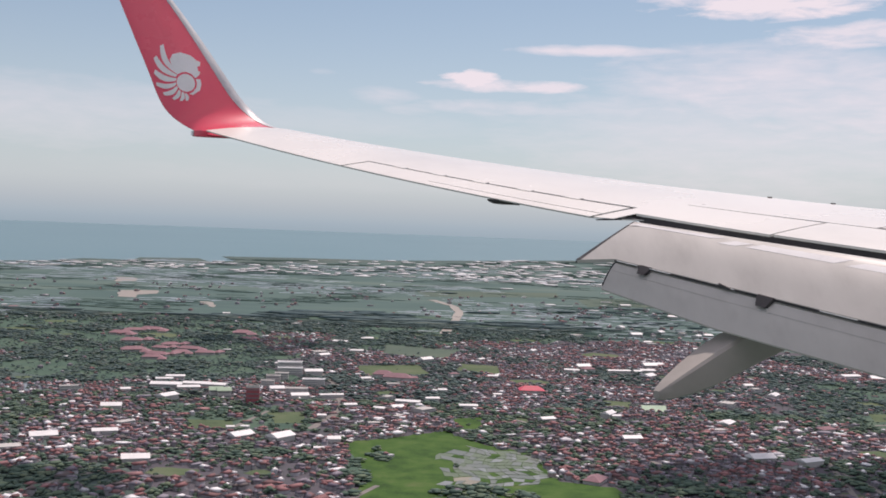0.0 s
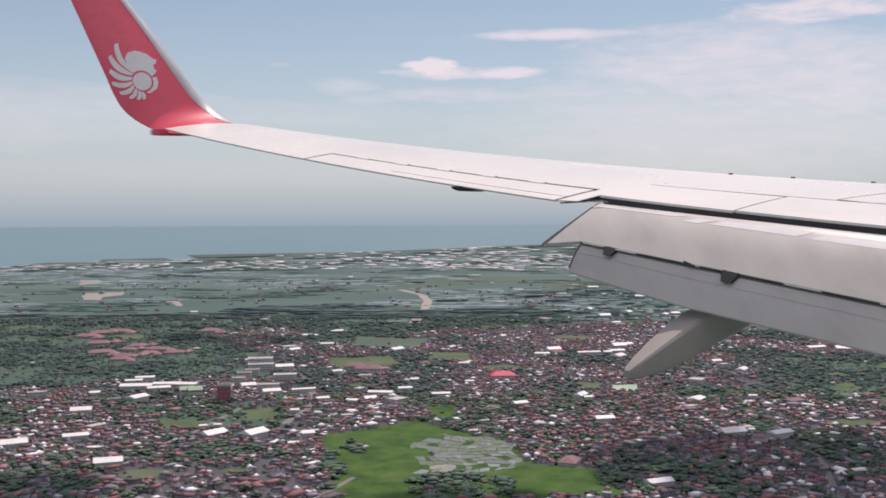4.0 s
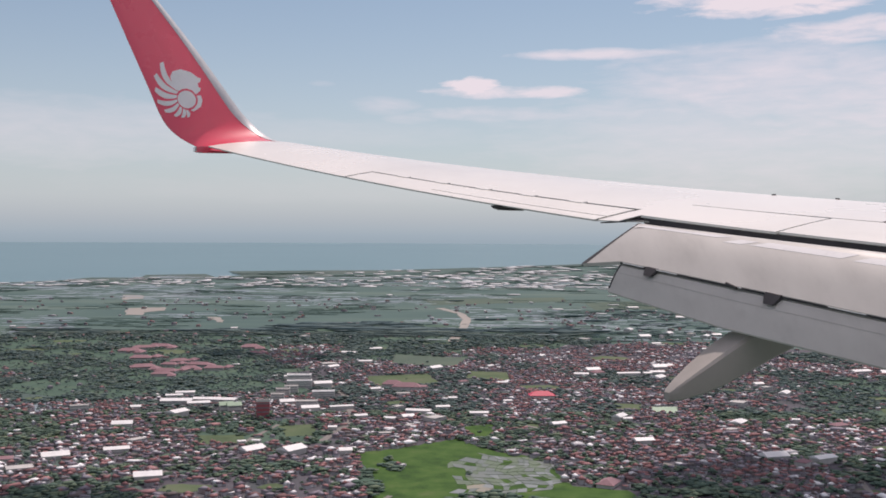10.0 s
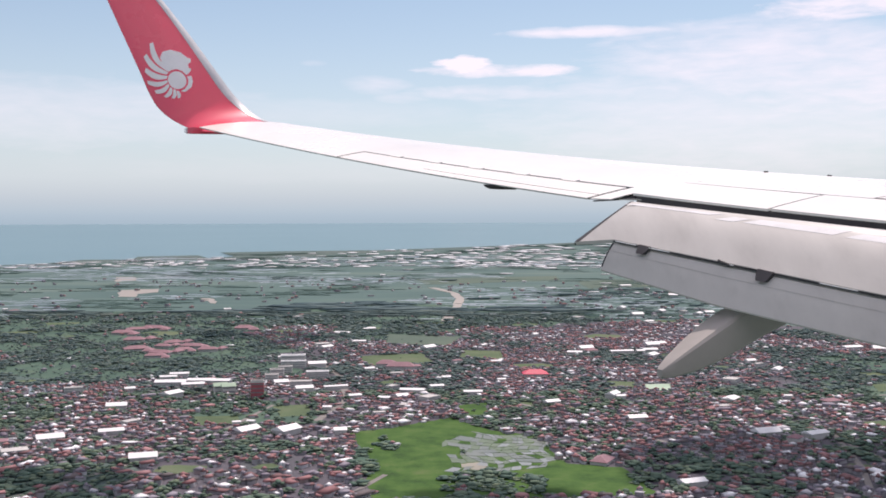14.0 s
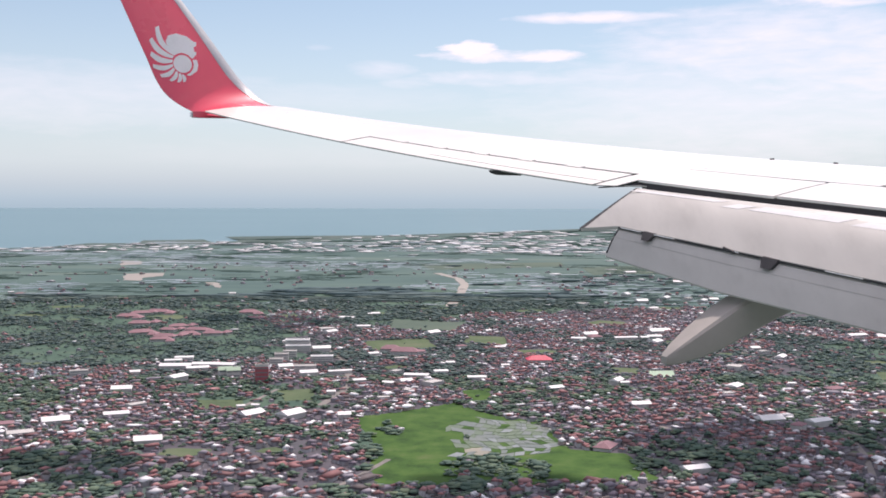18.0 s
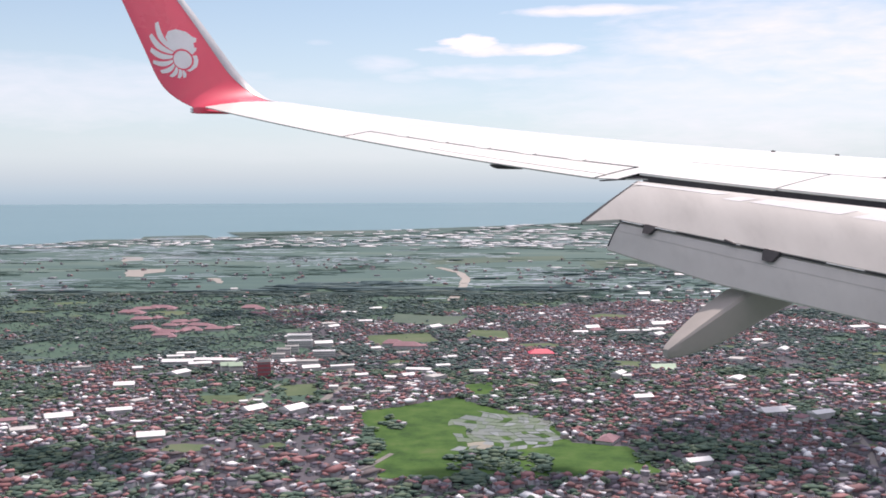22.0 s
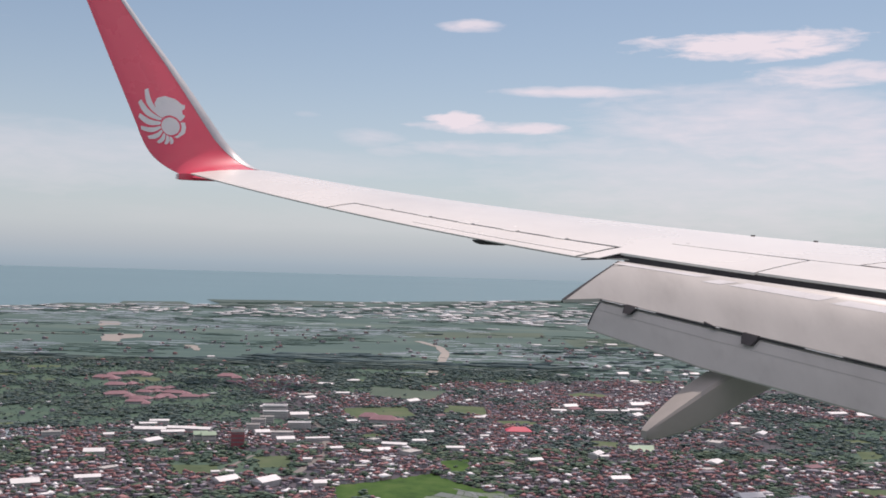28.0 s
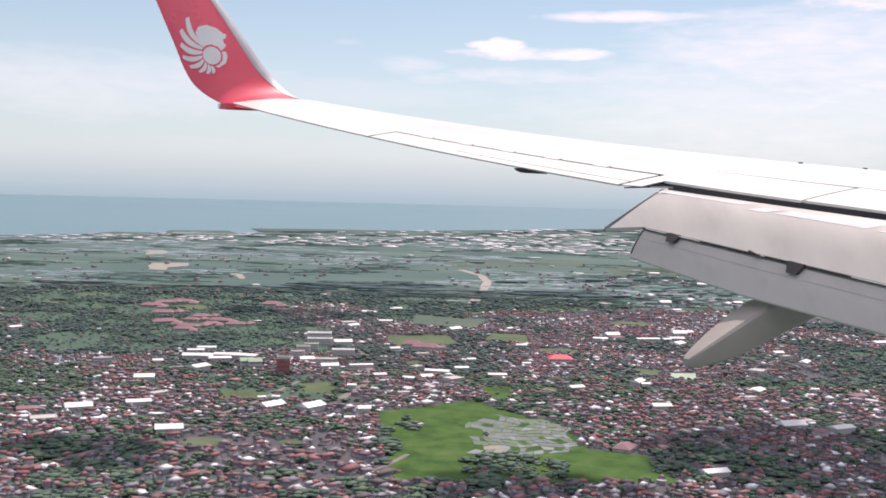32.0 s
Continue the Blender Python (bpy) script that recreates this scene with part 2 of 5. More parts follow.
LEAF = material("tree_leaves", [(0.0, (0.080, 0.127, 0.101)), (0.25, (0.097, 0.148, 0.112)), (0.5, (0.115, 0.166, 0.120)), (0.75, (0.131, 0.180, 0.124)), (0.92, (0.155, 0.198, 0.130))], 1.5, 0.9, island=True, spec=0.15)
# leaves further off: distance haze painted in as paler, bluer green
HAZE_LEAF_MID = material("hazed_mid_leaves", [(0.0, (0.094, 0.139, 0.134)), (0.3, (0.112, 0.157, 0.146)), (0.6, (0.130, 0.175, 0.156)), (0.85, (0.155, 0.193, 0.163))], 0.8, 0.95, island=True, spec=0.1)
HAZE_LEAF_FAR = material("hazed_far_leaves", [(0.0, (0.104, 0.154, 0.159)), (0.4, (0.122, 0.172, 0.172)), (0.8, (0.142, 0.192, 0.184))], 0.3, 0.95, island=True, spec=0.1)
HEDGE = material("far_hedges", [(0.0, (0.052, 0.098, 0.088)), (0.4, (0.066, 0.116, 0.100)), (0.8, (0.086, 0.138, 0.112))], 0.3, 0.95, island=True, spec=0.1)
BARK = material("bark", [(0.0, (0.09, 0.07, 0.05)), (1.0, (0.15, 0.12, 0.09))], 3.0, 0.9)
ROOF_STOPS = [(0.0, (0.236, 0.113, 0.112)), (0.14, (0.304, 0.152, 0.150)), (0.27, (0.192, 0.104, 0.103)), (0.39, (0.162, 0.135, 0.165)), (0.50, (0.368, 0.196, 0.193)),
              (0.58, (0.231, 0.206, 0.237)), (0.69, (0.126, 0.105, 0.103)), (0.79, (0.272, 0.252, 0.284)), (0.88, (0.56, 0.55, 0.565)), (0.922, (0.88, 0.87, 0.865))]
ROOFS = material("roof_tiles", ROOF_STOPS, 0.035, 0.75, grain=3.0, island=True, spec=0.3, district=0.9)
ROOF_ONE = material("roof_tiles_single", ROOF_STOPS, 2.0, 0.75, per_object=True, spec=0.3)
WALL_STOPS = [(0.0, (0.361, 0.344, 0.355)), (0.3, (0.464, 0.447, 0.456)), (0.55, (0.284, 0.275, 0.292)), (0.75, (0.550, 0.533, 0.547)), (0.9, (0.387, 0.310, 0.301))]
WALLS = material("house_render", WALL_STOPS, 2.0, 0.85, island=True, spec=0.2)
WALL_ONE = material("house_render_single", WALL_STOPS, 2.0, 0.85, per_object=True, spec=0.2)
ZINC = material("white_sheet_roof", [(0.0, (0.78, 0.78, 0.77)), (0.5, (0.86, 0.85, 0.83)), (0.85, (0.62, 0.62, 0.62))], 0.3, 0.5, island=True)
ZINC_ONE = material("white_sheet_roof_single", [(0.0, (0.68, 0.68, 0.67)), (1.0, (0.8, 0.79, 0.77))], 0.6, 0.5)
TERRACOTTA = material("terracotta_roof", [(0.0, (0.223, 0.120, 0.136)), (1.0, (0.301, 0.175, 0.192))], 0.5, 0.8)
PINK = material("crimson_roof", [(0.0, (0.50, 0.03, 0.07)), (1.0, (0.60, 0.05, 0.10))], 0.5, 0.6)
BRICKRED = material("dull_red_render", [(0.0, (0.30, 0.07, 0.085)), (1.0, (0.38, 0.10, 0.11))], 0.8, 0.8)
CONCRETE = material("concrete", [(0.0, (0.42, 0.41, 0.39)), (1.0, (0.56, 0.54, 0.51))], 0.6, 0.85)
GLASS_DARK = material("dark_window", [(0.0, (0.15, 0.16, 0.17)), (1.0, (0.22, 0.23, 0.24))], 2.0, 0.2)
ROAD = material("road_surface", [(0.0, (0.16, 0.15, 0.14)), (1.0, (0.24, 0.22, 0.2))], 0.3, 0.9)


# ---------------------------------------------------------------- helpers
def thing(name, label, category, group="", kind="", at=(0, 0, 0)):
    ob = new(name)
    ob.location = at
    return tagged(ob, label, category, group, kind)


def mesh_of(name, verts, faces, mats, smooth=False, slots=None):
    me = bpy.data.meshes.new(name)
    me.from_pydata([tuple(v) for v in verts], [], [tuple(f) for f in faces])
    for m in mats if isinstance(mats, (list, tuple)) else [mats]:
        me.materials.append(m)
    if slots is not None:
        me.polygons.foreach_set("material_index", slots)
    if smooth:
        me.polygons.foreach_set("use_smooth", [True] * len(me.polygons))
    me.update()
    return me


def part(name, me, parent, label=""):
    ob = new(name, me)
    ob.parent = parent
    ob.matrix_parent_inverse = Matrix.Translation(parent.matrix_basis.translation).inverted() if parent.parent is None and parent.type == "EMPTY" else Matrix()
    if label:
        ob["label"] = label
    return ob


def sheet(grid, thick, down):
    """A closed slab from a grid of points (rows of points), thickened along down."""
    rows, cols = len(grid), len(grid[0])
    down = Vector(down)
    top = [Vector(p) for r in grid for p in r]
    verts = top + [p + down * thick for p in top]
    n = rows * cols
    faces = []
    for i in range(rows - 1):
        for j in range(cols - 1):
            a, b, c, d = i * cols + j, i * cols + j + 1, (i + 1) * cols + j + 1, (i + 1) * cols + j
            faces += [(a, b, c, d), (n + d, n + c, n + b, n + a)]
    rim = [j for j in range(cols)] + [i * cols + cols - 1 for i in range(1, rows)] + [(rows - 1) * cols + j for j in range(cols - 2, -1, -1)] + [i * cols for i in range(rows - 2, 0, -1)]
    for k in range(len(rim)):
        a, b = rim[k], rim[(k + 1) % len(rim)]
        faces.append((b, a, n + a, n + b))
    return verts, faces


def tidy(me):
    """Faces turned outwards, edges split where they are sharp."""
    bm = bmesh.new()
    bm.from_mesh(me)
    bmesh.ops.recalc_face_normals(bm, faces=bm.faces)
    for e in bm.edges:
        if len(e.link_faces) == 2 and e.calc_face_angle(0.0) > 0.6:
            e.smooth = False
    for f in bm.faces:
        f.smooth = True
    bm.to_mesh(me)
    bm.free()
    return me


# ---------------------------------------------------------------- the wing
HEADING = radians(27.5)
FORE = Vector((math.cos(HEADING), math.sin(HEADING), 0))
SPAN = Vector((-math.sin(HEADING), math.cos(HEADING), 0))


def air(x, s, z):
    """A place from metres ahead of, out from and above the eye, by the aircraft's axes."""
    return FORE * x + SPAN * s + Vector((0, 0, EYE + z))


def chord(s):
    return 1.3 + 0.22 * (14.9 - s)


def skin(s, v, lift=0.0):
    """The wing's upper skin: s metres out, v from the trailing (0) to the leading edge (1)."""
    c = chord(s)
    h = c * ((0.2309 - 0.003 * (s - 9)) * v - 0.1421 * v * v) - c * 0.06 * max(0.0, (v - 0.85) / 0.15) ** 2
    return air(7.97 - 0.3 * s + c * v, s, 0.3142 + 0.1438 * (s - 9) + 0.00516 * (s - 9) ** 2 + h + lift)


def under(s, v):
    c = chord(s)
    top = skin(s, v)
    return top - Vector((0, 0, 0.009 + c * 0.055 * 4 * v * (1 - v) * (0.6 + 0.4 * v)))


def patch(a, b, c, d, rows, cols, lift=0.0):
    """A grid on the upper skin between four corners (s, v)."""
    out = []
    for i in range(rows + 1):
        q = i / rows
        p0 = [a[k] + (d[k] - a[k]) * q for k in (0, 1)]
        p1 = [b[k] + (c[k] - b[k]) * q for k in (0, 1)]
        out.append([skin(p0[0] + (p1[0] - p0[0]) * j / cols, p0[1] + (p1[1] - p0[1]) * j / cols, lift) for j in range(cols + 1)])
    return out


wing = thing("airliner_wing", "white painted airliner wing with lowered flaps and red upturned tip", "aircraft wing", at=air(6, 1, 0))


def wing_part(name, grid, thick, mat, parent=None, label="", down=(0, 0, -1)):
    v, f = sheet(grid, thick, down)
    return part(name, tidy(mesh_of(name, v, f, mat)), parent or wing, label)


TIP_S, AIL_OUT, AIL_IN, FLAP_OUT, ROOT_S = 14.45, 11.46, 7.85, 7.66, 0.14
HINGE_V = 0.165
# cabin wall with the window that the camera looks through
def wall_block(x0, x1, z0, z1, s0=0.05, s1=0.115):
    v = [air(x, s, z) for s in (s0, s1) for x, z in ((x0, z0), (x1, z0), (x1, z1), (x0, z1))]
    return v, [(0, 1, 2, 3), (7, 6, 5, 4), (0, 4, 5, 1), (1, 5, 6, 2), (2, 6, 7, 3), (3, 7, 4, 0)]


verts, faces = [], []
for block in ((-4.0, 11.0, -1.6, -0.22), (-4.0, 11.0, 0.26, 0.9), (-4.0, -0.14, -0.22, 0.26), (0.27, 11.0, -0.22, 0.26)):
    v, f = wall_block(*block)
    faces += [tuple(len(verts) + i for i in q) for q in f]
    verts += v
cabin = tagged(new("wall_cabin", tidy(mesh_of("wall_cabin", verts, faces, SHELL))), "white cabin side wall with a window opening", "cabin wall", kind="structure")

# fixed skin in patches round the moving surfaces
gap = 0.016
fixed = [
    patch((AIL_OUT + 0.02, 0.0), (TIP_S, 0.0), (TIP_S, 1.0), (AIL_OUT + 0.02, 1.0), 24, 14),
    patch((AIL_IN, HINGE_V + gap), (AIL_OUT + 0.02, HINGE_V + gap), (AIL_OUT + 0.02, 1.0), (AIL_IN, 1.0), 22, 14),
    patch((FLAP_OUT, 0.02), (AIL_IN - 0.02, 0.0), (AIL_IN - 0.02, HINGE_V + gap), (FLAP_OUT, HINGE_V + gap), 4, 2),
    patch((FLAP_OUT, HINGE_V + gap), (AIL_IN, HINGE_V + gap), (AIL_IN, 1.0), (FLAP_OUT, 1.0), 22, 2),
    patch((ROOT_S, 0.325), (FLAP_OUT, 0.325), (FLAP_OUT, 1.0), (ROOT_S, 1.0), 22, 16),
]
for k, g in enumerate(fixed):
    wing_part("wing_skin", g, 0.007, WING)
wing_part("wing_box", patch((ROOT_S, 0.13), (TIP_S, 0.11), (TIP_S, 0.5), (ROOT_S, 0.5), 3, 30, -0.03), 0.004, COVE, label="inner structure below the panel gaps, its shade painted dark")
low = [[under(ROOT_S + (TIP_S - ROOT_S) * j / 24, 0.01 + 0.985 * i / 12) for j in range(25)] for i in range(13)]
low = [[p if (ROOT_S + (TIP_S - ROOT_S) * j / 24) > 7.7 or i > 2 else under(ROOT_S + (TIP_S - ROOT_S) * j / 24, 0.21) for j, p in enumerate(r)] for i, r in enumerate(low)]
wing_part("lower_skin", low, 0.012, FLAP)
# aileron with its tab
aileron = wing_part("aileron", patch((AIL_IN + 0.02, 0.052), (AIL_OUT - 0.02, 0.052), (AIL_OUT - 0.02, HINGE_V), (AIL_IN + 0.02, HINGE_V), 4, 14), 0.01, WING)
wing_part("trim_tab", patch((AIL_IN + 0.02, 0.0), (10.15, 0.0), (10.15, 0.046), (AIL_IN + 0.02, 0.046), 3, 10), 0.007, WING, aileron)
wing_part("aileron_tip", patch((10.15, 0.0), (AIL_OUT - 0.02, 0.0), (AIL_OUT - 0.02, 0.052), (10.15, 0.052), 3, 6), 0.007, WING, aileron)
# spoilers
for s0, s1 in ((6.36, FLAP_OUT - 0.01), (4.85, 6.34), (3.35, 4.83), (1.85, 3.33)):
    wing_part("spoiler", patch((s0, 0.10), (s1, 0.105), (s1 + 0.02, 0.312), (s0 + 0.02, 0.306), 6, 8, 0.004), 0.022, WING, label="hinged spoiler panel")
# hinge blisters in the aileron gap and along the spoilers
for s in (8.45, 9.05, 9.65, 10.25, 10.85):
    wing_part("hinge_cover", patch((s, HINGE_V - 0.004), (s + 0.16, HINGE_V - 0.004), (s + 0.16, HINGE_V + gap + 0.006), (s, HINGE_V + gap + 0.006), 2, 2, 0.008), 0.012, WING)
for s, v in ((7.89, 0.80), (7.40, 0.85), (6.7, 0.85), (3.2, 0.85)):
    fin = [[skin(s, v + 0.008 * i, 0.014 * j) for j in range(2)] for i in range(3)]
    wing_part("vortex_fin", fin, 0.02, RUBBER, down=SPAN)


# outline of an access panel further in
corner, upper, lower = ((5.993, 0.3253)), ((5.921, 0.5126)), ((5.514, 0.3031))
for end in (upper, lower):
    wing_part("panel_joint", patch(corner, end, (end[0], end[1] + 0.006), (corner[0], corner[1] + 0.006), 1, 8, 0.003), 0.003, RUBBER, label="dark sealed panel joint")


def strip(a, b, cols):
    """Points between two places."""
    a, b = Vector(a), Vector(b)
    return [a + (b - a) * j / cols for j in range(cols + 1)]


def airf(p):
    return air(*p)


# cove between the wing's trailing edge and the flap, its shade painted dark
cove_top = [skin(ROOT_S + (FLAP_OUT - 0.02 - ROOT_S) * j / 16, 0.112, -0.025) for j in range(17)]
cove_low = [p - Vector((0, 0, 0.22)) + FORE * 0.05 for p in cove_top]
wing_part("flap_cove", [cove_top, cove_low], 0.03, COVE, down=FORE, label="flap cove with its shade painted dark")
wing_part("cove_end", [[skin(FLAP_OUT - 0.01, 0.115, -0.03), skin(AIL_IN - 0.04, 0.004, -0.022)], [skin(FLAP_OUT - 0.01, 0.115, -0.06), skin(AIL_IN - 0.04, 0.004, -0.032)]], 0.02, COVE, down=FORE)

# main flap: rounded nose, slightly hollow back; stations out and in
M_TOP_OUT, M_TE_OUT = Vector((5.753, 7.392, 0.117)), Vector((5.243, 7.522, -0.241))
M_TOP_IN, M_TE_IN = Vector((6.410, 5.201, -0.130)), Vector((6.034, 4.886, -0.568))
STEP_TOP, STEP_TE = M_TOP_IN - M_TOP_OUT, M_TE_IN - Vector((5.362, 7.127, -0.214))


def flap_row(top, te, n=9, hump=0.035, nose=0.10):
    """Upper profile of a flap from its nose to its trailing edge, in aircraft axes."""
    top, te = Vector(top), Vector(te)
    way = te - top
    up = Vector((-way.z, 0, way.x))
    up = up.normalized() if up.z > 0 else -up.normalized()
    out = [top + way * -0.13 - up * nose, top + way * -0.09 - up * nose * 0.45, top + way * -0.03 - up * 0.012]
    for i in range(n + 1):
        q = i / n
        out.append(top + way * q + up * hump * math.sin(math.pi * q) * (1 - 0.55 * q))
    return out


def flap_grid(tops, tes, first={}, **kw):
    return [[airf(p) for p in flap_row(a, b, **dict(kw, **(first if k == 0 else {})))] for k, (a, b) in enumerate(zip(tops, tes))]


def along(a, b, n, reach=1.0):
    return [Vector(a) + (Vector(b) - Vector(a)) * reach * j / n for j in range(n + 1)]


REACH = 2.1
main_tops = [M_TOP_OUT] + along(M_TOP_OUT + STEP_TOP * 0.05, M_TOP_OUT + STEP_TOP * REACH, 14)
line_out = Vector((5.362, 7.127, -0.214))
main_tes = [M_TE_OUT] + along(line_out, line_out + (M_TE_IN - line_out) * REACH, 14)
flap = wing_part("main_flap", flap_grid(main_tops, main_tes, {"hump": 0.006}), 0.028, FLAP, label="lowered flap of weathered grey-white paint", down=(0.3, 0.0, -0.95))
wing_part("end_seal", [[airf(p + Vector((0, 0.012, -0.012))) for p in strip(M_TOP_OUT + Vector((-0.05, 0.012, -0.05)), M_TE_OUT, 6)],
                       [airf(p + Vector((0.006, 0.012, -0.022))) for p in strip(M_TOP_OUT + Vector((-0.05, 0.012, -0.05)), M_TE_OUT, 6)]], 0.012, RUBBER, flap, down=SPAN)

edge = [[Vector(p) for p in flap_row(a, b, hump=h)] for a, b, h in ((main_tops[0], main_tes[0], 0.006), (main_tops[1], main_tes[1], 0.035))]
seal = [[airf(p.lerp(q, u) + Vector((0, 0, 0.003))) for p, q in zip(edge[0][2:], edge[1][2:])] for u in (-0.03, 0.10)]
wing_part("edge_seal", seal, 0.004, RUBBER, flap, "thin black rubber edge seal")

# aft flap under the main flap's trailing edge
A_TOP_OUT, A_TE_OUT = Vector((5.362, 7.127, -0.248)), Vector((5.245, 7.151, -0.471))
A_TE_MID, A_TE_IN = Vector((5.519, 6.053, -0.698)), Vector((5.904, 4.772, -0.904))
A_TOP_IN = Vector((6.034, 4.885, -0.604))
mid_top = A_TOP_OUT + (A_TOP_IN - A_TOP_OUT) * 0.46
aft_tops = along(A_TOP_OUT, mid_top, 5) + along(mid_top, A_TOP_IN, 8, 1.9)[1:]
aft_tes = along(A_TE_OUT, A_TE_MID, 5) + along(A_TE_MID, A_TE_IN, 8, 1.9)[1:]
aft_tes = [Vector(p) for p in aft_tes]
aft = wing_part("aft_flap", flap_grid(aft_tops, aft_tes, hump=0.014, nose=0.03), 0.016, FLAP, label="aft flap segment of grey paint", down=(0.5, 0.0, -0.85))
wing_part("end_seal", [[airf(p + Vector((0, 0.01, 0.0))) for p in strip(A_TOP_OUT, A_TOP_OUT + (A_TE_OUT - A_TOP_OUT) * 0.85, 3)],
                       [airf(p + Vector((0.015, 0.01, -0.03))) for p in strip(A_TOP_OUT, A_TOP_OUT + (A_TE_OUT - A_TOP_OUT) * 0.85, 3)]], 0.01, RUBBER, aft, down=SPAN)
edge = [[Vector(p) for p in flap_row(a, b, hump=0.014, nose=0.03)] for a, b in ((aft_tops[0], aft_tes[0]), (aft_tops[1], aft_tes[1]))]
seal = [[airf(p.lerp(q, u) + Vector((0, 0, 0.003))) for p, q in zip(edge[0][2:], edge[1][2:])][:10] for u in (-0.03, 0.035)]
wing_part("edge_seal", seal, 0.004, RUBBER, aft, "thin black rubber edge seal")
ridge = []
for a, b in zip(aft_tops, aft_tes):
    way = b - a
    up = Vector((-way.z, 0, way.x)).normalized()
    up = up if up.z > 0 else -up
    ridge.append([airf(a + way * q + up * (0.014 * math.sin(math.pi * q) * (1 - 0.55 * q) + 0.003)) for q in (0.27, 0.29)])
wing_part("panel_joint", ridge, 0.001, FLAP, aft, "faint panel joint along the flap")
# dark slot line between the flaps, the gap's shade put in as a strip
slot = [Vector(p) + Vector((0.012, 0, -0.012)) for p in along(line_out, M_TE_IN, 10, REACH)]
wing_part("slot_shade", [[airf(p + Vector((-0.018, 0, 0.006))) for p in slot], [airf(p + Vector((-0.016, 0, -0.011))) for p in slot]], 0.01, RUBBER, flap, down=FORE)
# glints along the slot, put in as pale strips
for u0, u1 in ((0.02, 0.11), (0.165, 0.25), (0.475, 0.50), (0.80, 0.92), (1.1, 1.25)):
    gleam = [Vector(p) + Vector((-0.012, 0, -0.006)) for p in along(line_out + (M_TE_IN - line_out) * u0, line_out + (M_TE_IN - line_out) * u1, 4)]
    wing_part("slot_glint", [[airf(p + Vector((-0.016, 0, 0.004))) for p in gleam], [airf(p + Vector((-0.016, 0, -0.004))) for p in gleam]], 0.006, PLATE_GLINT, flap, "pale strip painted as a glint along the slot", down=FORE)
# brackets between the flaps
for t0, w0, drop in ((0.142, 0.05, 0.06), (0.612, 0.06, 0.072), (1.3, 0.06, 0.072)):
    c0 = line_out + (M_TE_IN - line_out) * t0
    rows = []
    for i in range(4):
        q = i / 3
        half = w0 * (1.0 if i < 2 else 0.8 - 0.2 * (i - 2))
        base = c0 + Vector((-0.018 - 0.055 * q, 0, 0.004 - drop * 1.15 * q))
        rows.append([airf(base + Vector((0.3 * half * k, -half * k, -0.18 * half * k))) for k in (-1, -0.85, 0, 0.85, 1)])
    wing_part("flap_bracket", rows, 0.04, RUBBER, flap, "black flap hinge bracket", down=FORE)
c0 = line_out + (M_TE_IN - line_out) * 0.46
wing_part("seal_clip", [[airf(c0 + Vector((-0.022, 0.06 * k, 0.006 + 0.016 * k - 0.02 * i))) for k in (-1, 0, 1)] for i in range(2)], 0.02, RUBBER, flap, down=FORE)
# lighter bare plates on the main flap, sun glint put into their colour
for a0, a1, v0, v1 in ((0.05, 0.42, 0.05, 0.115), (0.46, 0.53, 0.09, 0.21), (0.565, 0.89, 0.075, 0.20), (0.93, 1.2, 0.11, 0.22)):
    grid = []
    for i in range(3):
        q = v0 + (v1 - v0) * i / 2
        row = []
        for j in range(7):
            u = (a0 + (a1 - a0) * j / 6 - 0.03 * i)
            tp = M_TOP_OUT + STEP_TOP * u
            te = line_out + (M_TE_IN - line_out) * (u * 1.09 - 0.09)
            way = te - tp
            up = Vector((-way.z, 0, way.x)).normalized()
            up = up if up.z > 0 else -up
            row.append(airf(tp + way * q + up * (0.035 * math.sin(math.pi * q) * (1 - 0.55 * q) + 0.002)))
        grid.append(row)
    wing_part("wear_plate", grid, 0.001, PLATE_GLINT, flap, "paler worn rub plate with sun glint in its colour")

# flap track fairing: a boat-shaped tail below the aft flap
stations = [  # ahead, above (top ridge), depth of the keel, half width
    (6.9, -0.58, 0.14, 0.13), (6.4, -0.60, 0.20, 0.14), (6.0, -0.66, 0.275, 0.14), (5.65, -0.765, 0.30, 0.135), (5.45, -0.865, 0.275, 0.128), (5.25, -0.98, 0.215, 0.105), (5.08, -1.085, 0.14, 0.074), (5.0, -1.14, 0.09, 0.05), (4.97, -1.165, 0.055, 0.032)]
rows = []
for x, z, deep, half in stations:
    ring = [(-0.86, 0.0), (0.86, 0.0), (1.0, -0.10), (1.0, -0.55), (0.88, -0.90), (0.6, -1.0), (-0.6, -1.0), (-0.88, -0.90), (-1.0, -0.55), (-1.0, -0.10)]
    rows.append([air(x, 6.03 + half * k, z + deep * j) for k, j in ring])
verts = [p for r in rows for p in r]
n = len(rows[0])
faces = [(i * n + j, i * n + (j + 1) % n, (i + 1) * n + (j + 1) % n, (i + 1) * n + j) for i in range(len(rows) - 1) for j in range(n)]
faces += [tuple(range(n - 1, -1, -1)), tuple((len(rows) - 1) * n + j for j in range(n))]
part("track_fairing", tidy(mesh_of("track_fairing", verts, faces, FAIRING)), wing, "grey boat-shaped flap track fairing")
# small hinge fairing under the aileron
rows = []
for x, half, deep in ((-0.08, 0.0, 0.0), (-0.05, 0.03, 0.03), (0.0, 0.045, 0.05), (0.1, 0.05, 0.055), (0.3, 0.05, 0.055)):
    base = skin(9.05, 0.0) + FORE * x - Vector((0, 0, 0.012))
    rows.append([base + SPAN * (max(half, 0.006) * 0.85 * math.cos(a)) - Vector((0, 0, 0.75 * max(deep, 0.004) * abs(math.sin(a)))) for a in [math.pi * k / 6 for k in range(7)]])
